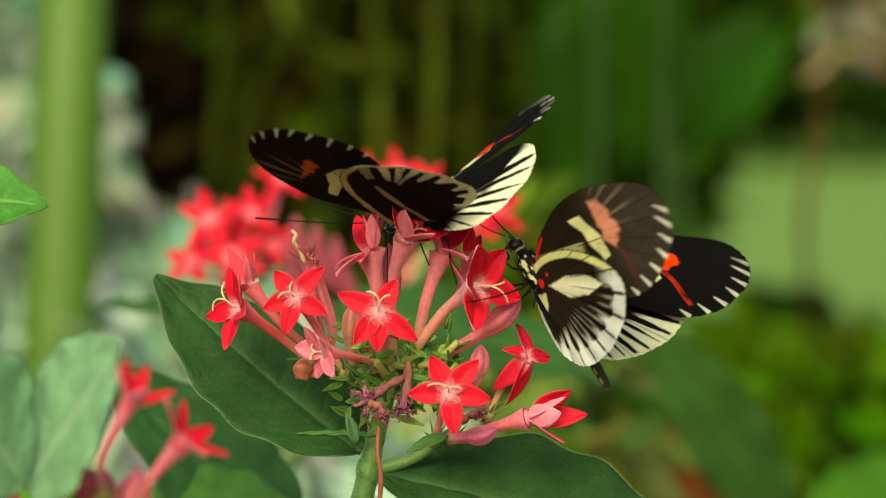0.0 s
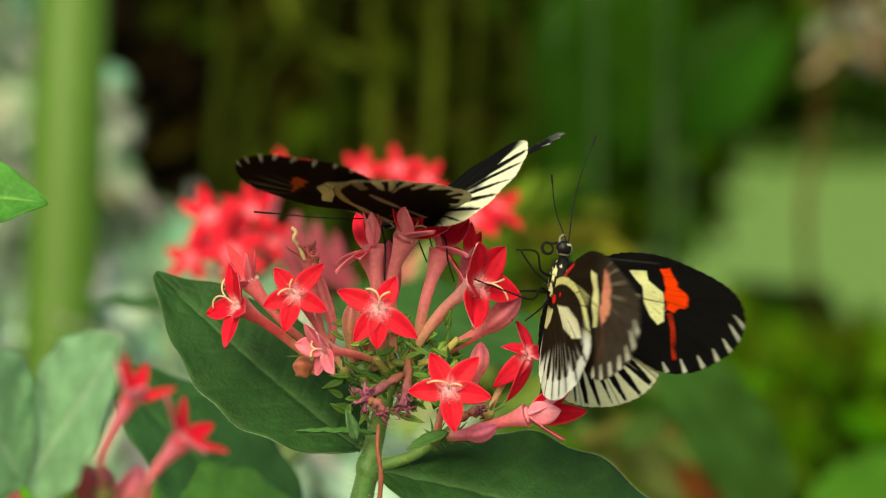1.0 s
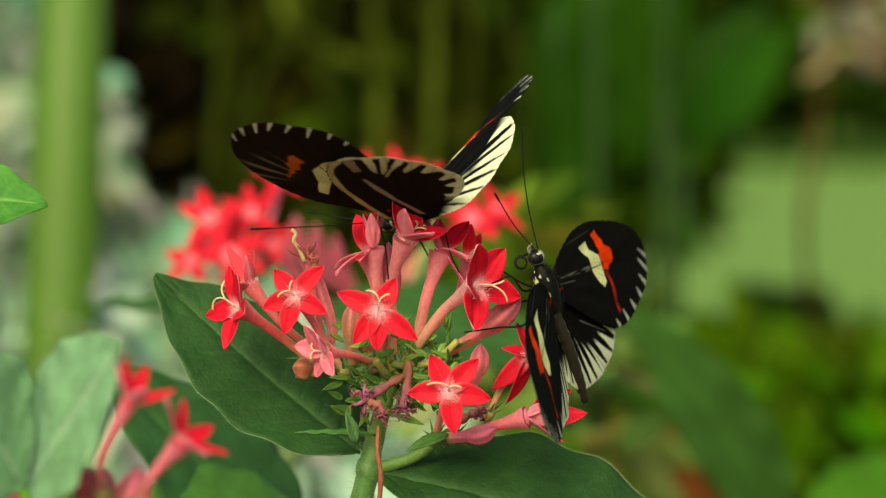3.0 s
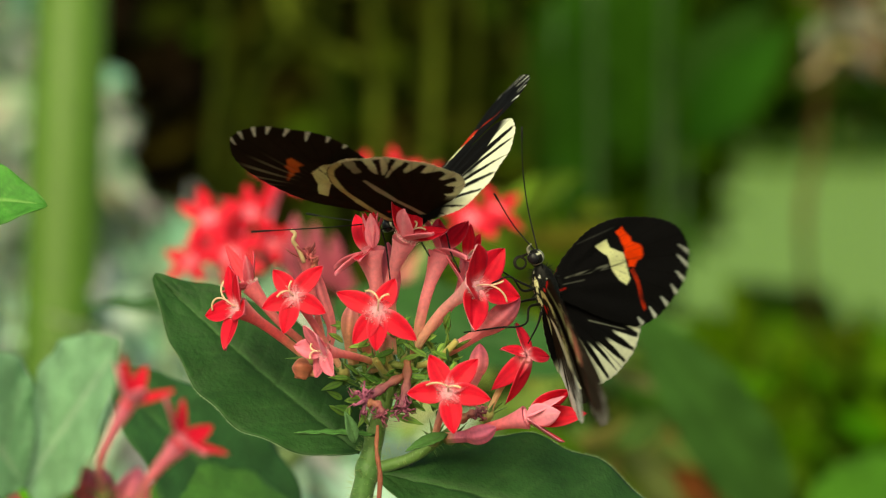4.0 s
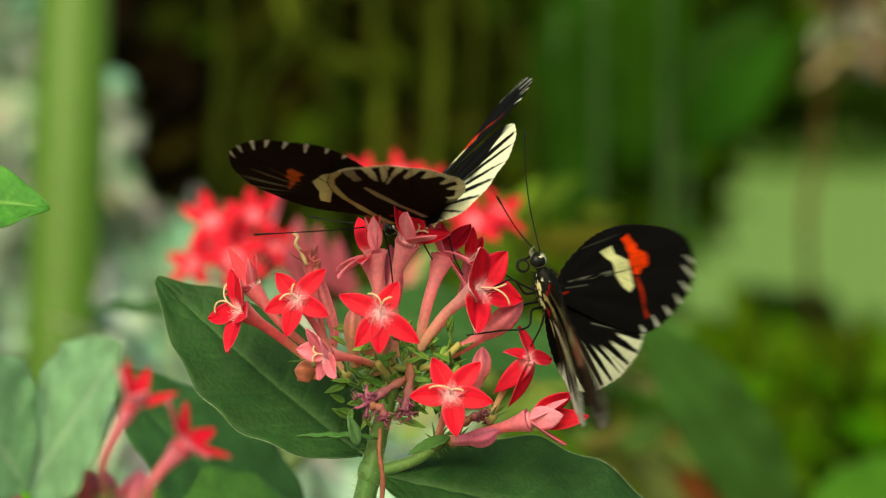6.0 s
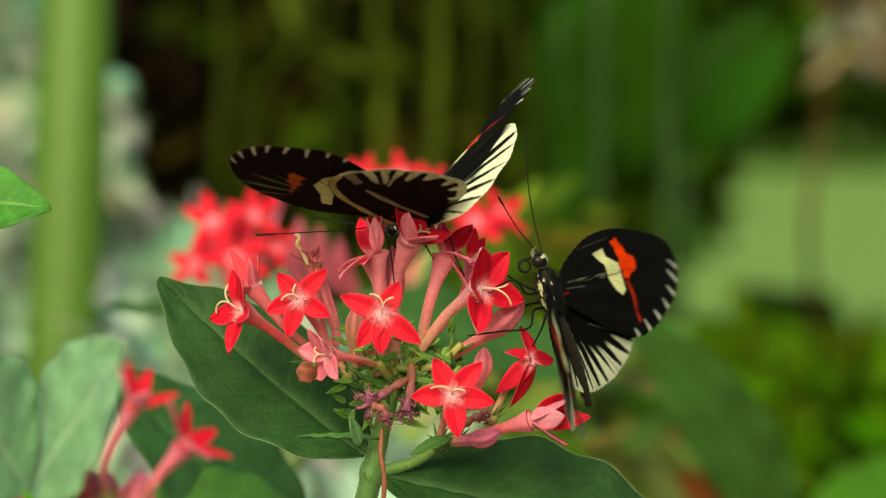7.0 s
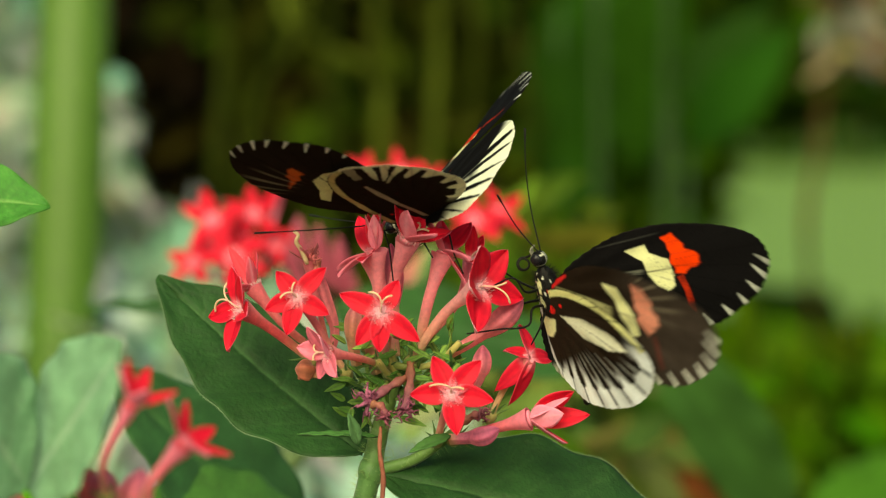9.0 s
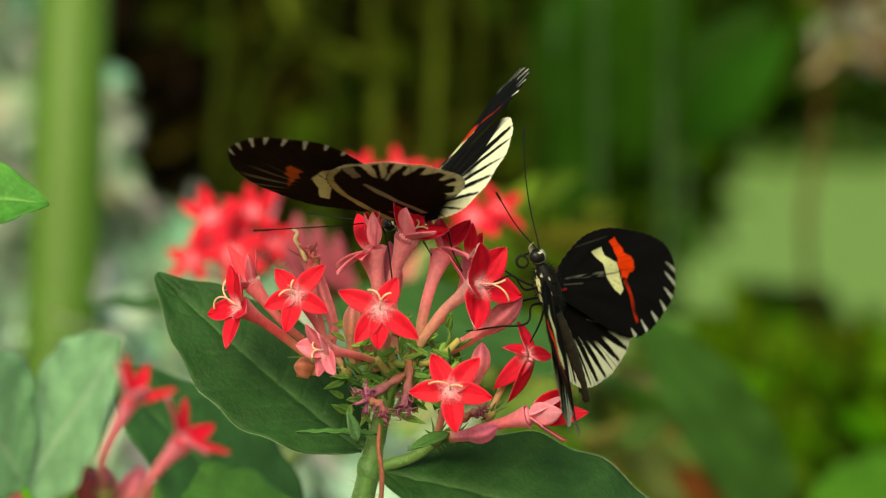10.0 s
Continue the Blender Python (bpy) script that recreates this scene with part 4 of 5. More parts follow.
def fore_pigment(u, v, above, tone):
    pale = tone == "pale"
    rim, at = rim_field(FORE if pale else FORE_BROAD, u, v)
    fuzz = rough_field(u, v, 2.2, 3) * 0.25 + rough_field(u, v, 6, 4) * 0.12
    c = np.tile(np.array(BLACK if above else BROWN), (len(u), 1))
    fan = np.arctan2(v - 1.5, u - 14.0)
    for k, (a, b) in enumerate(DASHES if pale else DASHES_BROAD):
        toward = (k + 1) / 8
        stroke = bar(u, v, (a[0] * 1.02 - b[0] * 0.02, a[1] * 1.02 - b[1] * 0.02), b, 0.52 if pale else 0.42, 0.14)
        c = lay(c, WHITE if above else (0.78, 0.79, 0.74), stroke * np.clip((0.35 if above else 0.7) + 0.6 * fuzz + 0.5 * toward, 0, 1))
    if above:
        cream = ((12.9, 4.6), (17.0, 5.0), (17.6, 3.4), (20.9, 1.7), (21.6, -0.2), (21.9, -3.2), (20.5, -4.0), (18.6, -2.6), (17.0, -0.3), (16.2, 2.2))
        red = ((20.0, 5.6), (22.2, 6.4), (23.4, 4.0), (25.5, 2.4), (27.4, -0.2), (25.0, -0.4), (23.8, -1.6), (22.3, -1.0), (21.3, 1.0), (21.2, 3.0))
        c = lay(c, (0.17, 0.17, 0.14), bar(u, v, (3.4, 1.2), (16.6, 0.3), 0.14, 0.48) * np.clip(0.5 + 0.9 * rough_field(u * 0.5, v * 3, 2.0, 21), 0, 1))
        c = lay(c, (0.16, 0.16, 0.14), bar(u, v, (2.6, 0.2), (9.0, -0.4), 0.10, 0.14) * 0.4)
        c = lay(c, (0.12, 0.12, 0.11), bar(u, v, (8, 6.0), (20, 6.6), 0.08, 0.08) * 0.3)
        c = lay(c, IVORY, ramp(inside(cream, u, v) + 0.28 * fuzz, -0.12, 0.12))
        c = lay(c, BLACK, bar(u, v, (14.5, 0.2), (22.6, -0.1), 0.09, 0.09))
        c = lay(c, SCARLET if pale else (0.62, 0.040, 0.018), ramp(inside(red, u, v) + 0.35 * rough_field(u * 0.4, v * 2.2, 1.8, 9) + 0.2 * fuzz, -0.10, 0.14))
        for a, b in (((22.9, -1.6), (24.1, -4.8)), ((24.0, -4.6), (25.3, -9.7))):
            c = lay(c, (0.52, 0.03, 0.012), bar(u, v, a, b, 0.55, 0.5) * ramp(fuzz, -0.5, 0.2) * 0.85)
        for k in range(3):
            c = lay(c, BLACK, bar(u, v, (19.8, 4.4 - 2.0 * k), (27.6, 5.0 - 2.6 * k), 0.05, 0.05) * 0.5)
        c = lay(c, (0.30, 0.01, 0.01), bar(u, v, (0.5, -0.6), (3.6, -0.6), 0.35, 0.15))
    else:
        if pale:
            cream = ((13.7, 4.6), (17.8, 4.4), (18.6, 2.4), (20.9, -0.4), (20.9, -4.0), (19.0, -4.2), (17.0, -1.0), (16.1, 1.8))
            red = ((21.4, 5.8), (24.3, 5.2), (25.4, 2.4), (26.6, -0.9), (23.4, -3.4), (21.6, -1.6), (21.3, 2.3))
        else:
            cream = ((13.3, 4.6), (15.4, 4.7), (17.8, 2.2), (22.0, -1.0), (22.7, -4.6), (21.8, -7.6), (17.6, -4.0), (16.4, 0.6))
            red = ((28.4, -3.2), (27.4, -0.8), (25.2, 1.6), (22.8, 3.9), (23.5, 0.6), (25.2, -2.2))
        # olive cell stripe, darker towards the wing's root
        c = lay(c, (0.40, 0.39, 0.20) if pale else (0.13, 0.11, 0.05), bar(u, v, (1.5, 1.6), (15.4, -0.9), 0.55, 1.15) * (0.45 + 0.5 * ramp(u, 2, 10)))
        c = lay(c, BROWN, bar(u, v, (4.0, 0.4), (15.6, -1.7), 0.14, 0.12))
        c = lay(c, IVORY, ramp(inside(cream, u, v) + 0.26 * fuzz, -0.12, 0.12))
        c = lay(c, BROWN, bar(u, v, (13.0, 0.1) if pale else (15.6, -0.6), (22.8, -0.9) if pale else (23.4, -3.4), 0.09, 0.09))
        c = lay(c, (0.80, 0.30, 0.22) if pale else (0.66, 0.13, 0.035), ramp(inside(red, u, v) + 0.45 * rough_field(u * 0.5, v * 2.4, 1.8, 9), -0.25, 0.4) * 0.92)
        streak = ramp(np.sin(fan * 8.6 / 1.35 * 6.283), 0.3, 1.0) * ramp(u, 21, 26) * (1 - ramp(u, 28, 34)) * ramp(v, -2, 3)
        c = lay(c, (0.34, 0.30, 0.22), streak * (0.35 if pale else 0.45))
        c = lay(c, (0.62, 0.02, 0.03), bar(u, v, (0.2, 1.6), (5.2, 4.6), 0.6, 0.2))
        if pale:
            c = lay(c, (0.50, 0.02, 0.02), bar(u, v, (24.4, -3.2), (25.4, -9.4), 0.6, 0.5) * 0.12)
            c = c + np.array((0.036, 0.030, 0.027)) * (ramp(u, 14, 28) * (0.8 + 0.6 * fuzz))[:, None]
    vein = np.abs(((fan * 8.6 / 1.35 + 0.5) % 1.0) - 0.5) * 2
    c = c * (1 - 0.35 * (ramp(0.09 - vein, 0, 0.05) * ramp(u, 15, 20)))[:, None]
    edge = ramp(0.16 - rim, 0, 0.1)
    return lay(c, (0.02, 0.018, 0.016), edge * 0.6 * (at < 7.2 / 17))


def hind_pigment(u, v, above, tone):
    pale = tone == "pale"
    rim, at = rim_field(HIND if pale else HIND_NARROW, u, v)
    fuzz = rough_field(u, v, 2.2, 13) * 0.25 + rough_field(u, v, 6, 14) * 0.12
    c = np.tile(np.array(BLACK if above else BROWN), (len(u), 1))
    fan = np.arctan2(v + 1.0, u - 1.0)
    spread = (fan + 1.75) * 5.6
    ray = np.abs((spread % 1.0) - 0.5) * 2
    outer = ramp(at, 3.2 / 14, 4.2 / 14) * (1 - ramp(at, 10.2 / 14, 11.2 / 14))
    if above:
        if pale:
            ray = np.abs((spread * 1.5 % 1.0) - 0.5) * 2
        reach = (7.4 if pale else 9.6) + 2.0 * rough_field(spread, spread * 0, 1.2, 5)
        key = ramp((0.90 if pale else 0.96) - (0.085 if pale else 0.06) * rim - ray + 0.25 * fuzz + 0.2 * rough_field(spread, spread * 0, 2.6, 8), -0.10, 0.14) * (1 - ramp(rim, reach * 0.7, reach))
        c = lay(c, (0.74, 0.75, 0.58) if pale else (0.80, 0.82, 0.66), key * outer)
        c = lay(c, (0.76, 0.76, 0.62), ramp(0.6 - rim + 0.4 * fuzz, -0.1, 0.3) * outer * 0.9)
        c = lay(c, (0.42, 0.42, 0.34), bar(u, v, (8, -6.5), (18, -11.5), 0.10, 0.06) * 0.5)
    elif pale:
        body = (0.72, 0.76, 0.80)
        reach = 5.6 + 1.6 * rough_field(spread, spread * 0, 1.2, 6)
        key = ramp(0.74 - 0.08 * rim - ray + 0.35 * fuzz, -0.12, 0.16) * (1 - ramp(rim, reach * 0.5, reach))
        c = lay(c, body, key * outer)
        wide = 1.5 + 1.9 * ramp(u, -2, 9)
        c = lay(c, body, ramp(wide - rim + 0.9 * fuzz + 0.5 * (0.5 - ray), -0.15, 0.3) * outer * 0.95)
        c = lay(c, body, ramp(0.7 - rim + 0.3 * fuzz, -0.1, 0.2) * ramp(at, 10 / 14, 10.6 / 14) * 0.85)
        # black ticks along the veins cross the pale rim
        c = lay(c, BLACK, ramp(0.16 - (1 - ray), -0.06, 0.05) * ramp(rim, 0.35, 0.8) * outer * ramp(u, 2, 6) * 0.85)
        c = lay(c, (0.66, 0.66, 0.32), ramp(0.62 - np.abs(rim - 0.75) + 0.2 * fuzz, -0.1, 0.15) * (at < 4.2 / 14) * ramp(u, 0.2, 1.2))
        blade = ((2.4, -2.1), (7.5, -2.8), (13.1, -5.0), (16.8, -8.4), (12.4, -8.2), (6.6, -6.2))
        c = lay(c, (0.74, 0.75, 0.60), ramp(inside(blade, u, v) + 0.35 * fuzz, -0.2, 0.2))
        c = lay(c, (0.68, 0.68, 0.40), ramp(inside(((-2.5, -1.6), (0.9, -2.8), (0.2, -4.6), (-0.8, -5.8), (-2.9, -5.0)), u, v) + 0.4 * fuzz, -0.2, 0.2))
        thin = ramp(0.30 - np.abs(((spread * 2) % 1.0) - 0.5) * 2 + 0.5 * fuzz, -0.15, 0.25) * (1 - ramp(rim, 4.5, 11.5)) * outer
        c = lay(c, (0.62, 0.64, 0.64), thin * 0.42)
    else:
        for k, (a, b, w0, w1) in enumerate(RAYS):
            c = lay(c, (0.34, 0.31, 0.22) if k == 0 else (0.80, 0.79, 0.56), bar(u + 0.35 * fuzz, v + 0.35 * fuzz, (a[0] * 1.04 - b[0] * 0.04, a[1] * 1.04 - b[1] * 0.04), b, w0, w1) * (0.62 + 0.36 * (1 - ramp(rim, 2.0, 7.0))))
        c = lay(c, (0.82, 0.81, 0.60), ramp(0.7 + 0.6 * ramp(at, 6 / 14, 8 / 14) - rim + 0.7 * fuzz, -0.1, 0.2) * outer * 0.9)
        c = lay(c, (0.56, 0.50, 0.24), ramp(0.50 - np.abs(rim - 0.62) + 0.15 * fuzz, -0.1, 0.15) * (at < 4.2 / 14) * ramp(u, 1.0, 2.5))
        for a, b, w0, w1 in (((-0.7, -2.2), (5.7, -2.7), 0.40, 0.36), ((5.4, -2.6), (10.2, -3.9), 0.36, 0.46), ((9.9, -3.8), (14.4, -5.5), 0.46, 0.20)):
            c = lay(c, (0.44, 0.39, 0.28), bar(u, v, a, b, w0, w1) * 0.9)
    if not above:
        for x, y, r in ((0.9, -1.0, 0.75), (3.2, -0.4, 0.32)) if pale else ((1.6, 0.4, 0.55), (3.8, 1.0, 0.3)):
            c = lay(c, (0.66, 0.015, 0.02), ramp(r - np.hypot(u - x, v - y) + 0.2 * fuzz, -0.1, 0.15))
    vein = np.abs(((spread + 0.5) % 1.0) - 0.5) * 2
    return c * (1 - (0.45 if above or not pale else 0.8) * ramp(0.13 - vein, 0, 0.08) * ramp(np.hypot(u, v), 6, 12) * (1.0 if above or pale else 0.5))[:, None]


def wing(name, parent, outline, pigment, side, tone, label):
    """A wing with real thickness, scalloped rim and veins in relief; outline points are (out from the body, forward)."""
    M, N = 400, 54
    rim = closed_outline(outline, M)
    heart = rim.mean(0)
    wob = 1 + 0.006 * np.sin(np.arange(M) / M * 2 * np.pi * 46)
    rim = heart + (rim - heart) * wob[:, None]
    r = (np.arange(1, N + 1) / N) ** 0.85
    pts = heart + r[:, None, None] * (rim - heart)[None]
    flat = np.concatenate([heart[None], pts.reshape(-1, 2)])
    u, v = flat[:, 0], flat[:, 1]
    span = np.hypot(u, v)
    fan = np.arctan2(v - 0.5, u + 2)
    lift = 0.22 * np.sin(fan * 26) * ramp(span, 3, 16) * 0.5 + 0.35 * np.sin(u * 0.16 + 0.4) - 0.0035 * (v + 3) ** 2
    rr = np.concatenate([[0], np.repeat(r, M)])
    half = 0.07 * (1 - 0.9 * ramp(rr, 0.96, 1.0)) + 0.25 * np.exp(-span / 2.0)
    V, C, F = [], [], []
    for s in (1, -1):
        V.append(np.stack([v, u * side, lift + s * half], 1) / 1000)
        C.append(pigment(u, v, s > 0, tone))
    V, C = np.concatenate(V), np.concatenate(C)
    o = len(u)
    for base, flip in ((0, False), (o, True)):
        fl = flip != (side > 0)
        for j in range(M):
            q = (base, base + 1 + j, base + 1 + (j + 1) % M)
            F.append(q[::-1] if fl else q)
        for i in range(N - 1):
            a0 = base + 1 + i * M
            for j in range(M):
                k = (j + 1) % M
                q = (a0 + j, a0 + M + j, a0 + M + k, a0 + k)
                F.append(q[::-1] if fl else q)
    e = 1 + (N - 1) * M
    for j in range(M):
        k = (j + 1) % M
        F.append((e + j, e + o + j, e + o + k, e + k))
    return link_mesh(name, V, F, np.clip(C, 0.002, 1), WING, parent, label)


def stand(x, y, z, qw, qx, qy, qz):
    """A body's pose on the plan, in mm, with its turn as a quaternion."""
    at = Matrix.Translation(Vector((x, y, z)) / 1000)
    turn = Quaternion((qw, qx, qy, qz)).normalized().to_matrix().to_4x4()
    return PLAN @ at @ turn


def hinge(side, fore, lift, sweep_angle, twist=0.0, shift=(0.0, 0.0, 0.0)):
    """A wing's pose on its body: lifted from level, swept forward and twisted leading edge down, in degrees."""
    at = Matrix.Translation((Vector((1.5 if fore else 0.0, 1.2 * side, 0.8 - (0.0 if fore else 1.15))) + Vector(shift)) / 1000)
    return at @ Matrix.Rotation(radians(lift) * side, 4, "X") @ Matrix.Rotation(-radians(sweep_angle) * side, 4, "Z") @ Matrix.Rotation(radians(twist), 4, "Y")


SCALE = 1.039


def butterfly(label, tone, rest, legs, antennae, coil, tail):
    """The body in parts; returns the thing and its four wings. legs, antennae, coil and tail are places at the rest pose."""
    root = new("butterfly")
    root.empty_display_size = 0.01
    tagged(root, label, "butterfly", group="butterflies at the flowers")
    back = rest.inverted()
    mm = 0.001

    def limb(name, pts, r0, r1, colour=(0.010, 0.010, 0.011), label="", tip=None):
        p = [back @ q for q in pts]
        v, f, ts = sweep(p, lambda t: (r0 + (r1 - r0) * t) * mm * (1.9 if tip and t > 0.9 else 1), 22, 7)
        return link_mesh(name, v, f, [colour] * len(v), CHITIN, root, label)

    # thorax: furry black with cream and red dots
    X, Y, Z = Vector((mm, 0, 0)), Vector((0, mm, 0)), Vector((0, 0, mm))
    v, f, loc = ball(X * 2.0 - Z * 0.3, (X * 4.9, Y * 2.0, Z * 2.25), 44, 52)
    cols = []
    for q in loc:
        c = (0.006, 0.006, 0.0065)
        for x, y, z, lx, r, k in ((0.38, 0.86, -0.40, 0.36, 0.20, (0.60, 0.60, 0.36)), (-0.30, 0.84, -0.50, 0.28, 0.20, (0.60, 0.60, 0.36)), (0.10, 0.55, -0.80, 0.30, 0.12, (0.5, 0.5, 0.28)), (0.30, 0.93, -0.05, 0.09, 0.05, (0.5, 0.5, 0.45)),
                                  (0.12, 0.95, 0.25, 0.08, 0.10, (0.40, 0.01, 0.012)), (0.74, 0.45, -0.45, 0.14, 0.07, (0.6, 0.6, 0.52)), (0.62, 0.82, 0.05, 0.08, 0.09, (0.6, 0.6, 0.55)), (0.05, 0.98, 0.02, 0.07, 0.08, (0.6, 0.6, 0.56)),
                                  (-0.10, 0.90, 0.42, 0.06, 0.08, (0.55, 0.55, 0.5)), (0.45, 0.70, 0.60, 0.07, 0.09, (0.5, 0.5, 0.46)), (0.64, 0.60, -0.62, 0.20, 0.07, (0.62, 0.62, 0.52))):
            if ((q[0] - x) / lx) ** 2 + (((abs(q[1]) - y) ** 2 + (q[2] - z) ** 2) / (r * r)) < 1:
                c = k
        cols.append(c)
    link_mesh("thorax", v, f, cols, CHITIN, root, "black thorax with cream dots")
    rng = random.Random(5)
    fur = []
    for _ in range(1100):
        a = Vector((rng.uniform(-1, 1), rng.uniform(-1, 1), rng.uniform(-1, 1))).normalized()
        p = X * (2.0 + 4.8 * a.x) + Y * (1.95 * a.y) + Z * (2.2 * a.z - 0.3)
        fur.append((p, (a + Vector((-0.5, 0, 0))).normalized()))
    hairs("fur", root, fur, 0.0012, (0.008, 0.008, 0.008), 2, CHITIN, 0.00003)
    head_at = X * 8.2 - Z * 0.5
    v, f, loc = ball(head_at, (X * 1.45, Y * 1.4, Z * 1.5), 24, 36)
    pale_line = lambda q: abs(q[1]) > 0.12 and (0.50 < q[0] < 0.66 or -0.86 < q[0] < -0.62 or (abs(q[2] + 0.72) < 0.09 and q[0] < 0.5) or (abs(q[1]) < 0.28 and q[2] > 0.5))
    head = link_mesh("head", v, f, [(0.40, 0.40, 0.33) if pale_line(q) else (0.006, 0.006, 0.0065) for q in loc], CHITIN, root, "black head with cream lines")
    for s in (1, -1):
        v, f, loc = ball(head_at + Y * (1.05 * s) + X * 0.2 - Z * 0.15, (X * 1.02, Y * 0.72, Z * 1.08), 14, 20)
        link_mesh("eye", v, f, [(0.009, 0.009, 0.013)] * len(v), EYE_SHELL, head, "dark glossy compound eye")
        v, f, ts = sweep([head_at + X * 0.9 + Y * (0.3 * s) - Z * 0.9, head_at + X * 2.0 + Y * (0.4 * s) - Z * 0.9, head_at + X * 2.5 + Y * (0.4 * s) - Z * 0.3], lambda t: 0.0003 * (1 - 0.5 * t), 6, 7)
        link_mesh("palp", v, f, [(0.20, 0.20, 0.16)] * len(v), CHITIN, head)
    # abdomen: segmented, with a cream side line
    end = back @ tail
    root_at = -X * 2.4 - Z * 0.2
    pts = [root_at, root_at.lerp(end, 0.35) + Z * 0.3, root_at.lerp(end, 0.7) + Z * 0.2, end]
    v, f, ts = sweep(pts, lambda t: (0.001 if tone == "dark" else 0.00095) * (1.15 + 0.35 * math.sin(t * 2.9) - 0.5 * t) * (1 + 0.05 * math.sin(t * 57)), 46, 18)
    cols = [((0.26, 0.23, 0.11) if tone == "dark" else (0.42, 0.39, 0.20)) if i % 18 in (5, 13) and math.sin(t * 57) > 0.1 else ((0.62, 0.30, 0.02) if t > 0.93 and tone == "dark" else (0.026, 0.021, 0.016)) for i, t in enumerate(ts)]
    link_mesh("abdomen", v, f, cols, CHITIN, root, "slender dark segmented abdomen")
    for s, a in zip((-1, 1), antennae):
        limb("antenna", [rest @ (head_at + X * 1.1 + Y * (0.4 * s) + Z * 0.5)] + a, 0.13, 0.10, tip=True)
    for q in legs:
        limb("leg", q, 0.27 if tone == "pale" else 0.17, 0.13, (0.005, 0.005, 0.005))
    if coil:
        c, r = back @ coil[0], coil[1] * mm
        n = (back.to_3x3() @ heading(0.25, -1, 0)).normalized()
        e = (head_at + X * 1.2 - Z * 1.0 - c)
        e = (e - n * e.dot(n)).normalized()
        g = n.cross(e)
        ring = [head_at + X * 1.0 - Z * 1.1] + [c + (e * math.cos(a) + g * math.sin(a)) * (r * (1 - 0.02 * a)) + n * (0.00004 * a) for a in [k * 0.45 for k in range(1, 30)]]
        v, f, ts = sweep(ring, lambda t: 0.00021 * (1.1 - 0.5 * t), 150, 7)
        link_mesh("proboscis", v, f, [(0.012, 0.011, 0.010)] * len(v), CHITIN, root, "coiled black feeding tube")
    wings = []
    big = lambda o, k=1.0: [(a * SCALE * k, b * SCALE * k) for a, b in o]
    shrink = lambda fn, k=1.0: (lambda u, v, s, t: fn(u / (SCALE * k), v / (SCALE * k), s, t))
    for side in (1, -1):
        span = 0.93 if tone == "dark" and side == -1 else 1.0
        full = 1.04 if tone == "pale" else 1.12 if side == 1 else 0.97
        wings.append(wing("forewing", root, big(FORE if tone == "pale" else FORE_BROAD, span), shrink(fore_pigment, span), side, tone, "black forewing with a cream patch and scarlet band"))
        wings.append(wing("hindwing", root, big(HIND if tone == "pale" else HIND_NARROW, full), shrink(hind_pigment, full), side, tone, "black hindwing with cream rays along its rim"))
    return root, wings


REST_UPPER = stand(-4.313, -0.019, 6.232, 0.409, -0.161, -0.122, 0.89)
upper, upper_wings = butterfly(
    "black, cream and red butterfly feeding on top of the flowers", "dark", REST_UPPER,
    ([spot(-3.2, 3.6, 0), spot(0.1, 3.4, -2), spot(1.6, -1.0, -3), spot(3.2, -4.4, -4)], [spot(-10.8, 3.2, -1), spot(-10.0, 0.5, -4), spot(-9.2, -5.8, -6)],
     [spot(-5.0, 4.0, -2), spot(-4.2, 2.0, -4), spot(-2.2, -1.6, -5)], [spot(-6, 4.0, 3), spot(-3, 4.2, 5), spot(-1, 0.5, 5)], [spot(-9, 3.6, 2), spot(-11, 3.0, 4), spot(-12, -1, 4)]),
    ([spot(-20, 3.6, -3), spot(-33.8, 2.8, -5)], [spot(-16, 4.8, 8), spot(-24, 6.0, 16)]), None, spot(6.8, 12.2, -3))
REST_SIDE = stand(19.199, -0.059, -9.265, 0.031, 0.603, -0.247, 0.758)
lower, lower_wings = butterfly(
    "black, cream and scarlet butterfly clinging to the cluster's side", "pale", REST_SIDE,
    ([spot(17.0, -7.0, -1), spot(14.2, -7.6, -3), spot(12.2, -5.2, -4), spot(8.6, -6.4, -4)], [spot(17.2, -10.0, -1), spot(15.4, -10.6, -3), spot(15.0, -13.2, -4), spot(9.6, -14.2, -4), spot(3.8, -15.0, -5)],
     [spot(17.6, -11.4, -1), spot(17.0, -13.4, -2), spot(15.2, -17.0, -2)], [spot(17.0, -7.5, 2), spot(13.5, -6.0, 3), spot(10.0, -3.8, 3)], [spot(17.0, -9.0, 2), spot(14, -9.6, 4), spot(11, -11, 5)]),
    ([spot(15.0, 8, 0), spot(14.2, 15, 1), spot(14.1, 21.4, 1)], [spot(12.6, 4.0, -2), spot(9.2, 9.6, -3)]), (spot(13.8, -2.7, -1), 1.15), spot(25.2, -27.2, 11))


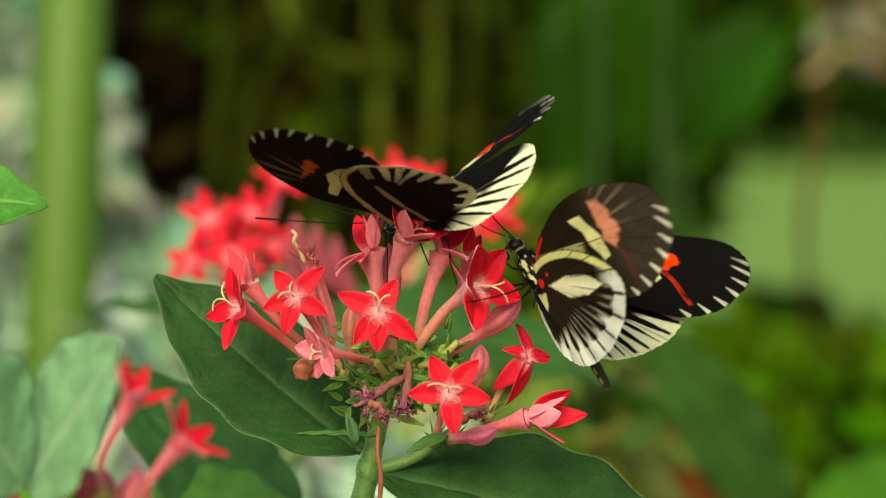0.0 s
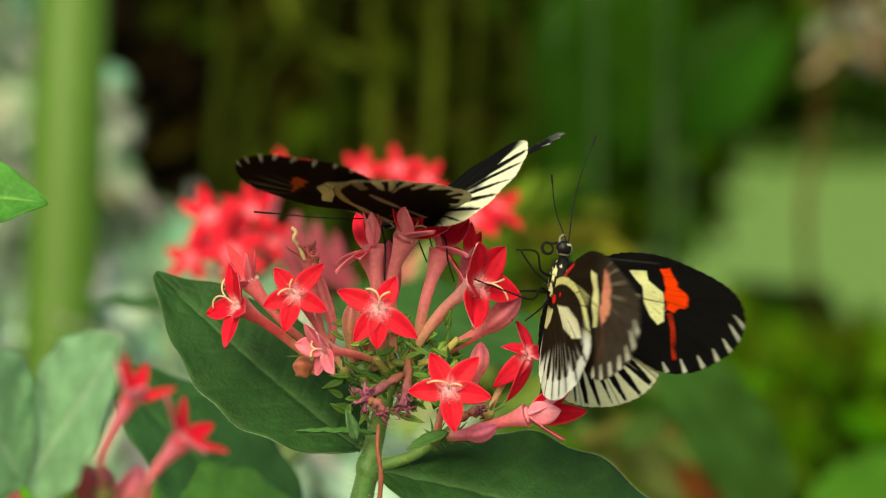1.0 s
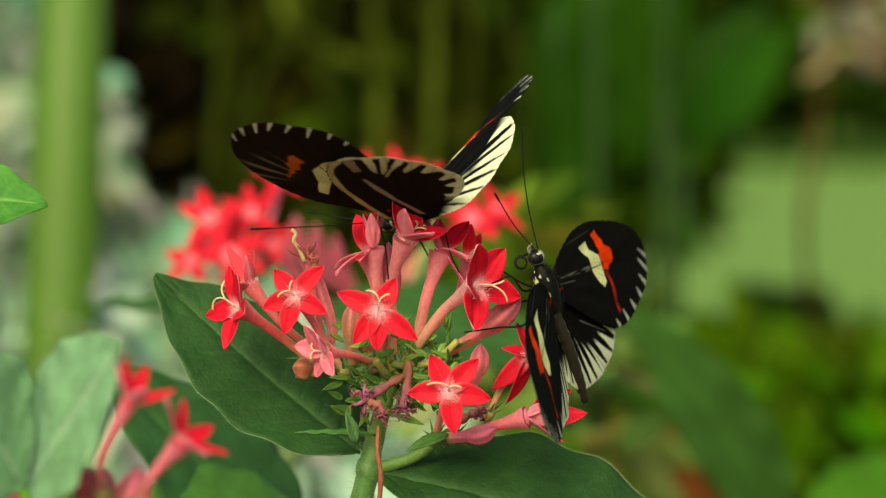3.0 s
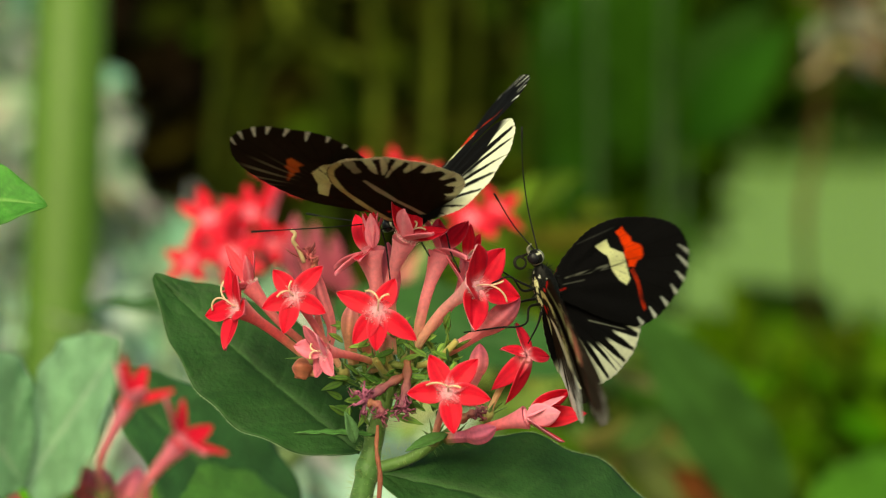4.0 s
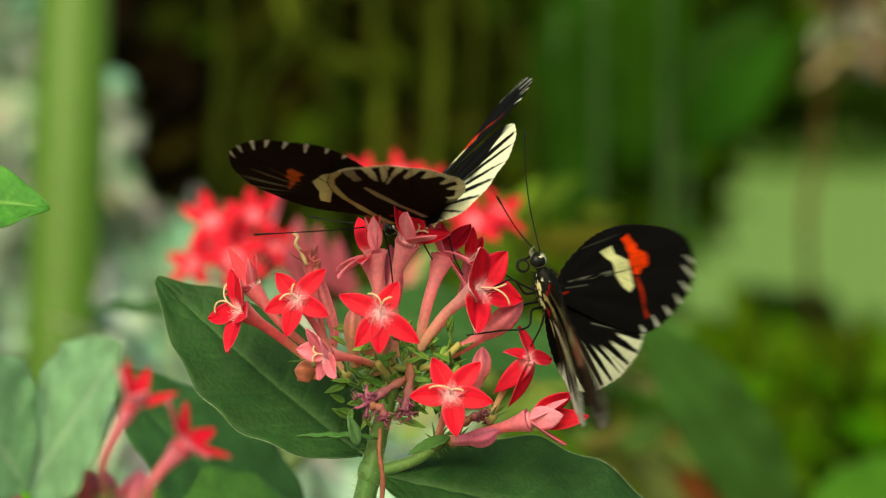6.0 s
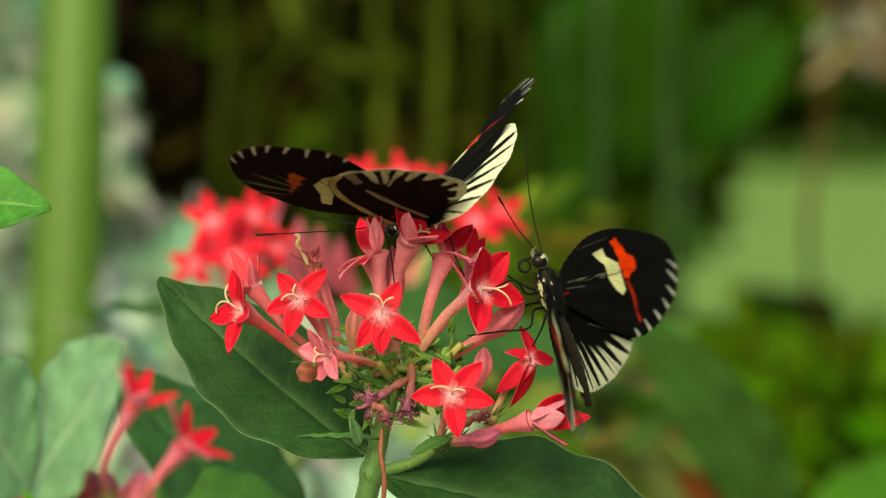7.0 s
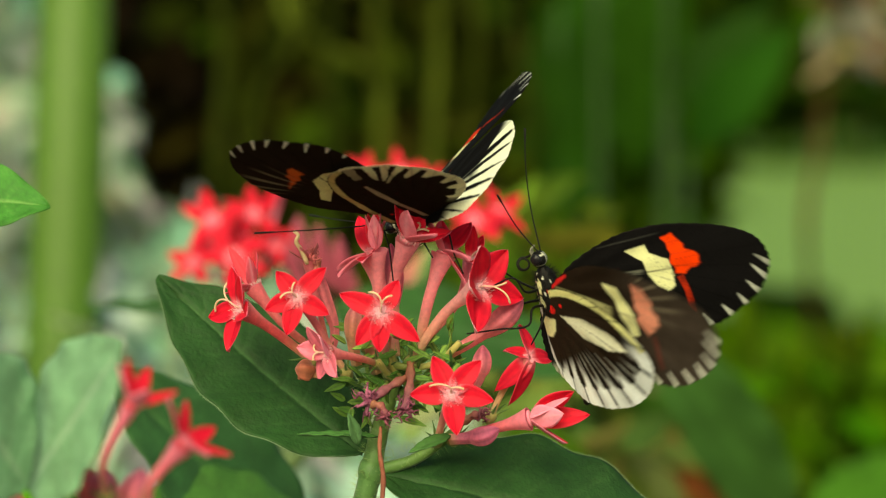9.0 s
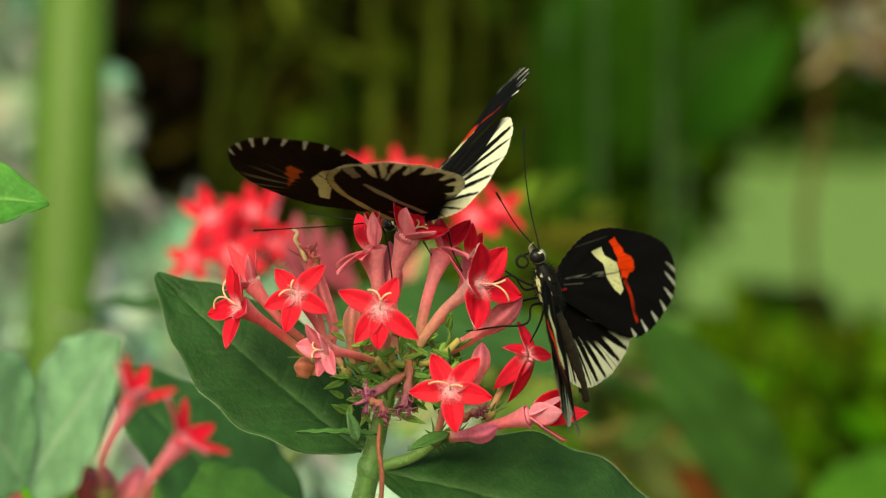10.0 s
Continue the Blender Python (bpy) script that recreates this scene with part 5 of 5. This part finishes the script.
# ---------------------------------------------------------------- what moves
def motions():
    walk(lower, [
        (0.0, stand(17.691, 0.299, -5.565, 0.192, 0.454, 0.066, 0.867)),
        (0.3, stand(16.688, -0.063, -3.414, 0.11, 0.543, 0.102, 0.826)),
        (0.5, stand(18.653, -0.238, -5.081, 0.128, 0.588, 0.058, 0.797)),
        (0.8, stand(20.785, 0.004, -6.919, 0.169, 0.695, -0.055, 0.697)),
        (1.0, stand(20.673, -0.035, -8.744, 0.126, 0.749, -0.081, 0.645)),
        (1.2, stand(20.671, 0.099, -9.881, 0.104, 0.737, -0.122, 0.657)),
        (1.5, stand(20.517, 0.401, -11.086, 0.022, 0.732, -0.228, 0.641)),
        (2.0, stand(19.839, -0.132, -9.173, -0.021, 0.61, -0.204, 0.765)),
        (2.3, stand(19.099, 0.041, -8.865, 0.026, 0.602, -0.247, 0.759)),
        (2.5, REST_SIDE), (10.0, REST_SIDE)])
    walk(upper, [
        (0.0, stand(-3.513, -0.019, 5.232, 0.417, -0.091, -0.12, 0.896)),
        (0.3, stand(-3.313, -0.019, 5.632, 0.432, -0.12, -0.116, 0.886)),
        (0.8, stand(-4.013, -0.019, 5.132, 0.374, -0.074, -0.118, 0.917)),
        (1.2, stand(-4.013, -0.019, 5.732, 0.42, -0.115, -0.111, 0.893)),
        (1.5, stand(-4.513, -0.019, 6.132, 0.421, -0.175, -0.106, 0.884)),
        (2.0, stand(-4.213, -0.019, 5.532, 0.412, -0.124, -0.114, 0.895)),
        (2.5, stand(-4.513, -0.019, 6.332, 0.42, -0.146, -0.117, 0.888)),
        (4.0, REST_UPPER), (10.0, REST_UPPER)])
    # seconds; then lift, sweep and twist of near forewing, near hindwing, far forewing and far hindwing
    sides = ((1, True), (1, False), (-1, True), (-1, False))
    beats = [
        (0, 41, -20, 3, 40, -12, -4, 53, -15, 6, 54, 0, 0), (0.1, 47, -18, 3, 46, -9, -3, 57, -13, 5, 58, 0, 0), (0.2, 54, -15, 3, 53, -7, -2, 61, -12, 5, 62, 1, 0),
        (0.3, 60, -13, 3, 59, -5, -2, 64, -10, 5, 65, 1, 0), (0.4, 50, -10, 3, 49, -3, -1, 49, -8, 4, 50, 2, 0), (0.5, 39, -8, 3, 38, 0, 0, 32, -7, 4, 33, 2, 0),
        (0.6, 30, -8, 3, 29, 1, 0, 28, -5, 3, 29, 2, 0), (0.7, 36, -8, 3, 35, 2, 0, 40, -3, 3, 41, 3, 0), (0.8, 43, -7, 2, 42, 3, 0, 47, -2, 2, 48, 3, 0),
        (0.9, 41, -7, 2, 40, 4, 0, 46, 0, 2, 47, 4, 0), (1, 35, -7, 2, 34, 5, 0, 41, 1, 2, 42, 4, 0), (1.1, 25, -7, 1, 24, 7, 0, 29, 1, 0, 30, 4, 0),
        (1.2, 19, -7, 1, 18, 8, 0, 22, 1, -2, 23, 3, 0), (1.3, 20, -6, 1, 16, 9, 0, 24, 0, -4, 25, 3, 0), (1.4, 32, -6, 0, 25, 10, 0, 39, 0, -6, 40, 2, 0),
        (1.5, 56, -6, 0, 46, 11, 0, 67, -1, -8, 68, 2, 0), (1.6, 53, -7, 1, 46, 10, 1, 61, -2, -6, 62, 2, 0), (1.7, 37, -7, 2, 33, 8, 1, 41, -4, -4, 42, 1, 0),
        (1.8, 51, -8, 2, 50, 7, 2, 53, -5, -1, 54, 1, 0), (1.9, 47, -8, 3, 46, 5, 3, 47, -7, 1, 48, 0, 0), (2, 44, -9, 4, 43, 4, 4, 42, -8, 3, 43, 0, 0),
        (2.1, 25, -10, 4, 24, 3, 3, 21, -7, 3, 22, 0, 0), (2.2, 7, -12, 4, 6, 3, 3, 2, -5, 3, 3, 0, 0), (2.3, -1, -13, 3, -2, 3, 3, -9, -4, 2, -8, 0, 0),
        (2.4, 6, -12, 3, 5, 3, 3, -5, 2, 2, -4, 0, 0), (2.5, 37, -9, 3, 36, 3, 3, 15, 7, 2, 16, 5, 0), (2.6, 58, -7, 3, 57, 3, 3, 47, -5, 2, 48, -2, 0),
        (2.7, 40, -9, 3, 39, 3, 2, 27, -8, 1, 28, -4, 0), (3, 14, -12, 2, 13, 3, 2, 4, -9, 1, 5, -4, 0), (3.4, 52, -8, 1, 51, 3, 1, 40, -9, 0, 41, -4, 0),
        (3.75, 14, -12, 0, 13, 3, 0, 4, -9, -1, 5, -4, 0), (3.9, 20, -11, 0, 19, 3, 0, 10, -9, -1, 11, -4, 0), (4, 30, -10, 0, 29, 3, 0, 18, -9, -2, 19, -4, 0),
        (4.1, 38, -9, 0, 37, 3, 0, 25, -9, -2, 26, -4, 0), (4.2, 44, -8, 0, 43, 3, 0, 31, -9, -2, 32, -4, 0), (4.3, 42, -9, 0, 41, 3, 0, 29, -9, -2, 30, -4, 0),
        (4.4, 28, -10, 0, 27, 3, 0, 17, -9, -2, 18, -4, 0), (4.5, 20, -11, 0, 19, 3, 0, 10, -10, -2, 11, -4, 0), (4.6, 12, -12, 0, 11, 3, 0, 2, -10, -2, 3, -4, 0),
        (4.7, 14, -12, 0, 13, 3, 0, 4, -10, -2, 5, -4, 0), (4.8, 19, -11, 0, 18, 3, 0, 9, -10, -2, 10, -4, 0), (4.9, 23, -11, 0, 22, 3, 0, 13, -10, -2, 14, -4, 0),
        (5, 37, -9, 0, 36, 3, 0, 24, -11, -2, 25, -4, 0), (5.1, 43, -9, 0, 42, 3, 0, 30, -11, -2, 31, -4, 0), (5.2, 54, -8, 0, 53, 3, 0, 42, -11, -3, 43, -4, 0),
        (5.3, 61, -7, 0, 60, 3, 0, 51, -10, -4, 52, -4, 0), (5.4, 57, -7, 0, 56, 3, 0, 46, -10, -5, 47, -4, 0), (5.5, 48, -8, 0, 47, 3, 0, 35, -10, -5, 36, -4, 0),
        (5.6, 34, -9, 0, 33, 3, 0, 21, -10, -5, 22, -4, 0), (5.7, 22, -11, 0, 21, 3, 0, 13, -10, -4, 14, -4, 0), (5.85, 15, -11, 0, 14, 3, 0, 5, -11, -4, 6, -4, 0),
        (6.2, 55, -7, 0, 54, 3, 0, 44, -11, -2, 45, -4, 0), (6.45, 18, -11, 0, 17, 3, 0, 8, -11, -1, 9, -4, 0), (6.7, 52, -8, 0, 51, 3, 0, 40, -12, 0, 41, -4, 0),
        (6.8, 48, -8, 0, 47, 3, 0, 35, -12, 1, 36, -4, 0), (6.9, 38, -9, 0, 37, 3, 0, 25, -12, 1, 26, -4, 0), (7, 22, -11, 0, 21, 3, 0, 12, -12, 2, 13, -4, 0),
        (7.1, 17, -11, 0, 16, 3, 0, 8, -12, 2, 9, -4, 0), (7.2, 13, -12, 0, 12, 3, 0, 3, -12, 2, 4, -4, 0), (7.3, 17, -11, 0, 16, 3, 0, 7, -12, 3, 8, -4, 0),
        (7.4, 20, -11, 0, 19, 3, 0, 11, -12, 3, 12, -4, 0), (7.5, 31, -10, 0, 30, 3, 0, 19, -12, 3, 20, -4, 0), (7.6, 43, -9, 0, 42, 3, 0, 30, -12, 3, 31, -4, 0),
        (7.7, 52, -8, 0, 51, 3, 0, 40, -12, 3, 41, -4, 0), (7.8, 62, -7, 0, 61, 3, 0, 52, -12, 2, 53, -4, 0), (7.9, 60, -7, 0, 59, 3, 0, 49, -12, 2, 50, -4, 0),
        (8, 47, -8, 0, 46, 3, 0, 34, -11, 1, 35, -4, 0), (8.1, 40, -9, 0, 39, 3, 0, 27, -11, 2, 28, -4, 0), (8.2, 26, -10, 0, 25, 3, 0, 16, -12, 2, 17, -4, 0),
        (8.3, 20, -11, 0, 19, 3, 0, 10, -12, 2, 11, -4, 0), (8.4, 12, -12, 0, 11, 3, 0, 2, -12, 3, 3, -4, 0), (8.5, 11, -12, 0, 10, 3, 0, 1, -12, 3, 2, -4, 0),
        (8.6, 15, -11, 0, 14, 3, 0, 6, -11, 2, 7, -4, 0), (8.7, 18, -11, 0, 17, 3, 0, 8, -11, 1, 9, -4, 0), (8.8, 31, -10, 1, 30, 3, 0, 19, -10, 0, 20, -4, 0),
        (8.9, 41, -9, 1, 40, 3, 0, 28, -9, -1, 29, -4, 0), (9, 62, -7, 1, 61, 3, 0, 52, -9, -2, 53, -4, 0), (9.1, 70, -6, 0, 69, 3, 0, 60, -9, -1, 61, -4, 0),
        (9.2, 74, -6, -1, 73, 3, -1, 65, -9, 0, 66, -4, 0), (9.3, 74, -6, -2, 73, 3, -2, 65, -9, 1, 66, -4, 0), (9.4, 65, -6, -1, 64, 3, -1, 55, -10, -1, 56, -4, 0),
        (9.5, 59, -7, 0, 58, 3, 0, 48, -11, -3, 49, -4, 0), (9.6, 42, -9, 0, 41, 3, 0, 29, -12, -2, 30, -4, 0), (9.7, 36, -9, 0, 35, 3, 0, 23, -12, -2, 24, -4, 0),
        (9.8, 23, -11, 0, 22, 3, 0, 13, -13, -1, 14, -4, 0), (9.9, 21, -11, 0, 20, 3, 0, 12, -13, 0, 13, -4, 0), (10, 21, -11, 0, 20, 3, 0, 12, -14, 1, 13, -4, 0)]
    for k, (side, fore) in enumerate(sides):
        walk(lower_wings[k], [(r[0], hinge(side, fore, *r[1 + 3 * k:4 + 3 * k], (0.08, 0.06, -0.6))) for r in beats])
    # the same for the upper butterfly
    beats = [
        (0, 36, -7, 8, 35, -4, 10, 16, 9, 14, 31, -26, 4), (0.1, 39, -7, 7, 38, -4, 9, 19, 9, 14, 36, -27, 5), (0.2, 42, -7, 6, 41, -3, 9, 24, 9, 14, 42, -28, 6),
        (0.3, 45, -7, 5, 44, -3, 8, 27, 9, 14, 48, -28, 7), (0.4, 48, -7, 4, 47, -3, 7, 30, 9, 14, 52, -29, 8), (0.5, 42, -7, 4, 41, -3, 6, 28, 9, 14, 51, -30, 9),
        (0.6, 24, -6, 4, 23, -3, 7, 9, 9, 14, 35, -30, 10), (0.7, 23, -5, 5, 22, -2, 7, 7, 9, 14, 33, -30, 10), (0.8, 23, -4, 5, 22, -2, 7, 5, 9, 14, 33, -31, 11),
        (0.9, 24, -3, 6, 23, -1, 7, 4, 9, 14, 33, -31, 11), (1, 28, -2, 6, 27, -1, 8, 4, 9, 14, 34, -31, 12), (1.1, 35, -3, 6, 34, -2, 8, 12, 9, 14, 41, -32, 12),
        (1.2, 46, -5, 5, 45, -2, 8, 19, 9, 14, 49, -32, 13), (1.3, 56, -6, 4, 55, -3, 8, 34, 9, 14, 59, -32, 13), (1.4, 63, -7, 4, 62, -4, 9, 42, 9, 14, 65, -32, 14),
        (1.5, 65, -8, 3, 64, -5, 9, 45, 9, 14, 66, -33, 14), (1.6, 67, -7, 4, 66, -4, 9, 47, 9, 14, 67, -30, 12), (1.7, 62, -6, 4, 61, -3, 9, 44, 9, 14, 62, -28, 10),
        (1.8, 54, -5, 5, 53, -3, 9, 34, 9, 14, 47, -25, 9), (1.9, 43, -4, 6, 42, -2, 9, 25, 9, 14, 39, -23, 7), (2, 30, -3, 7, 29, -2, 9, 13, 9, 14, 27, -20, 5),
        (2.1, 30, -4, 7, 29, -2, 9, 13, 9, 14, 27, -20, 5), (2.2, 32, -5, 7, 31, -3, 8, 14, 9, 14, 29, -21, 5), (2.3, 35, -5, 7, 34, -3, 8, 17, 9, 14, 32, -21, 5),
        (2.4, 37, -6, 7, 36, -4, 7, 17, 9, 14, 34, -21, 5), (2.5, 38, -6, 7, 37, -4, 7, 18, 9, 14, 35, -21, 6), (2.7, 38, -6, 7, 37, -4, 6, 18, 9, 14, 35, -22, 6),
        (3.8, 38, -5, 6, 37, -3, 6, 18, 9, 14, 34, -25, 7), (5.7, 36, -4, 5, 35, -2, 6, 18, 9, 14, 34, -29, 9), (7, 34, -4, 5, 33, -2, 6, 18, 9, 14, 35, -29, 9),
        (8.5, 35, -4, 5, 34, -2, 6, 19, 8, 14, 36, -29, 9), (10, 35, -4, 5, 34, -2, 6, 20, 8, 14, 37, -29, 9)]
    for k, (side, fore) in enumerate(sides):
        walk(upper_wings[k], [(r[0], hinge(side, fore, *r[1 + 3 * k:4 + 3 * k], (0.21, 0.23, -0.12))) for r in beats])


motions()
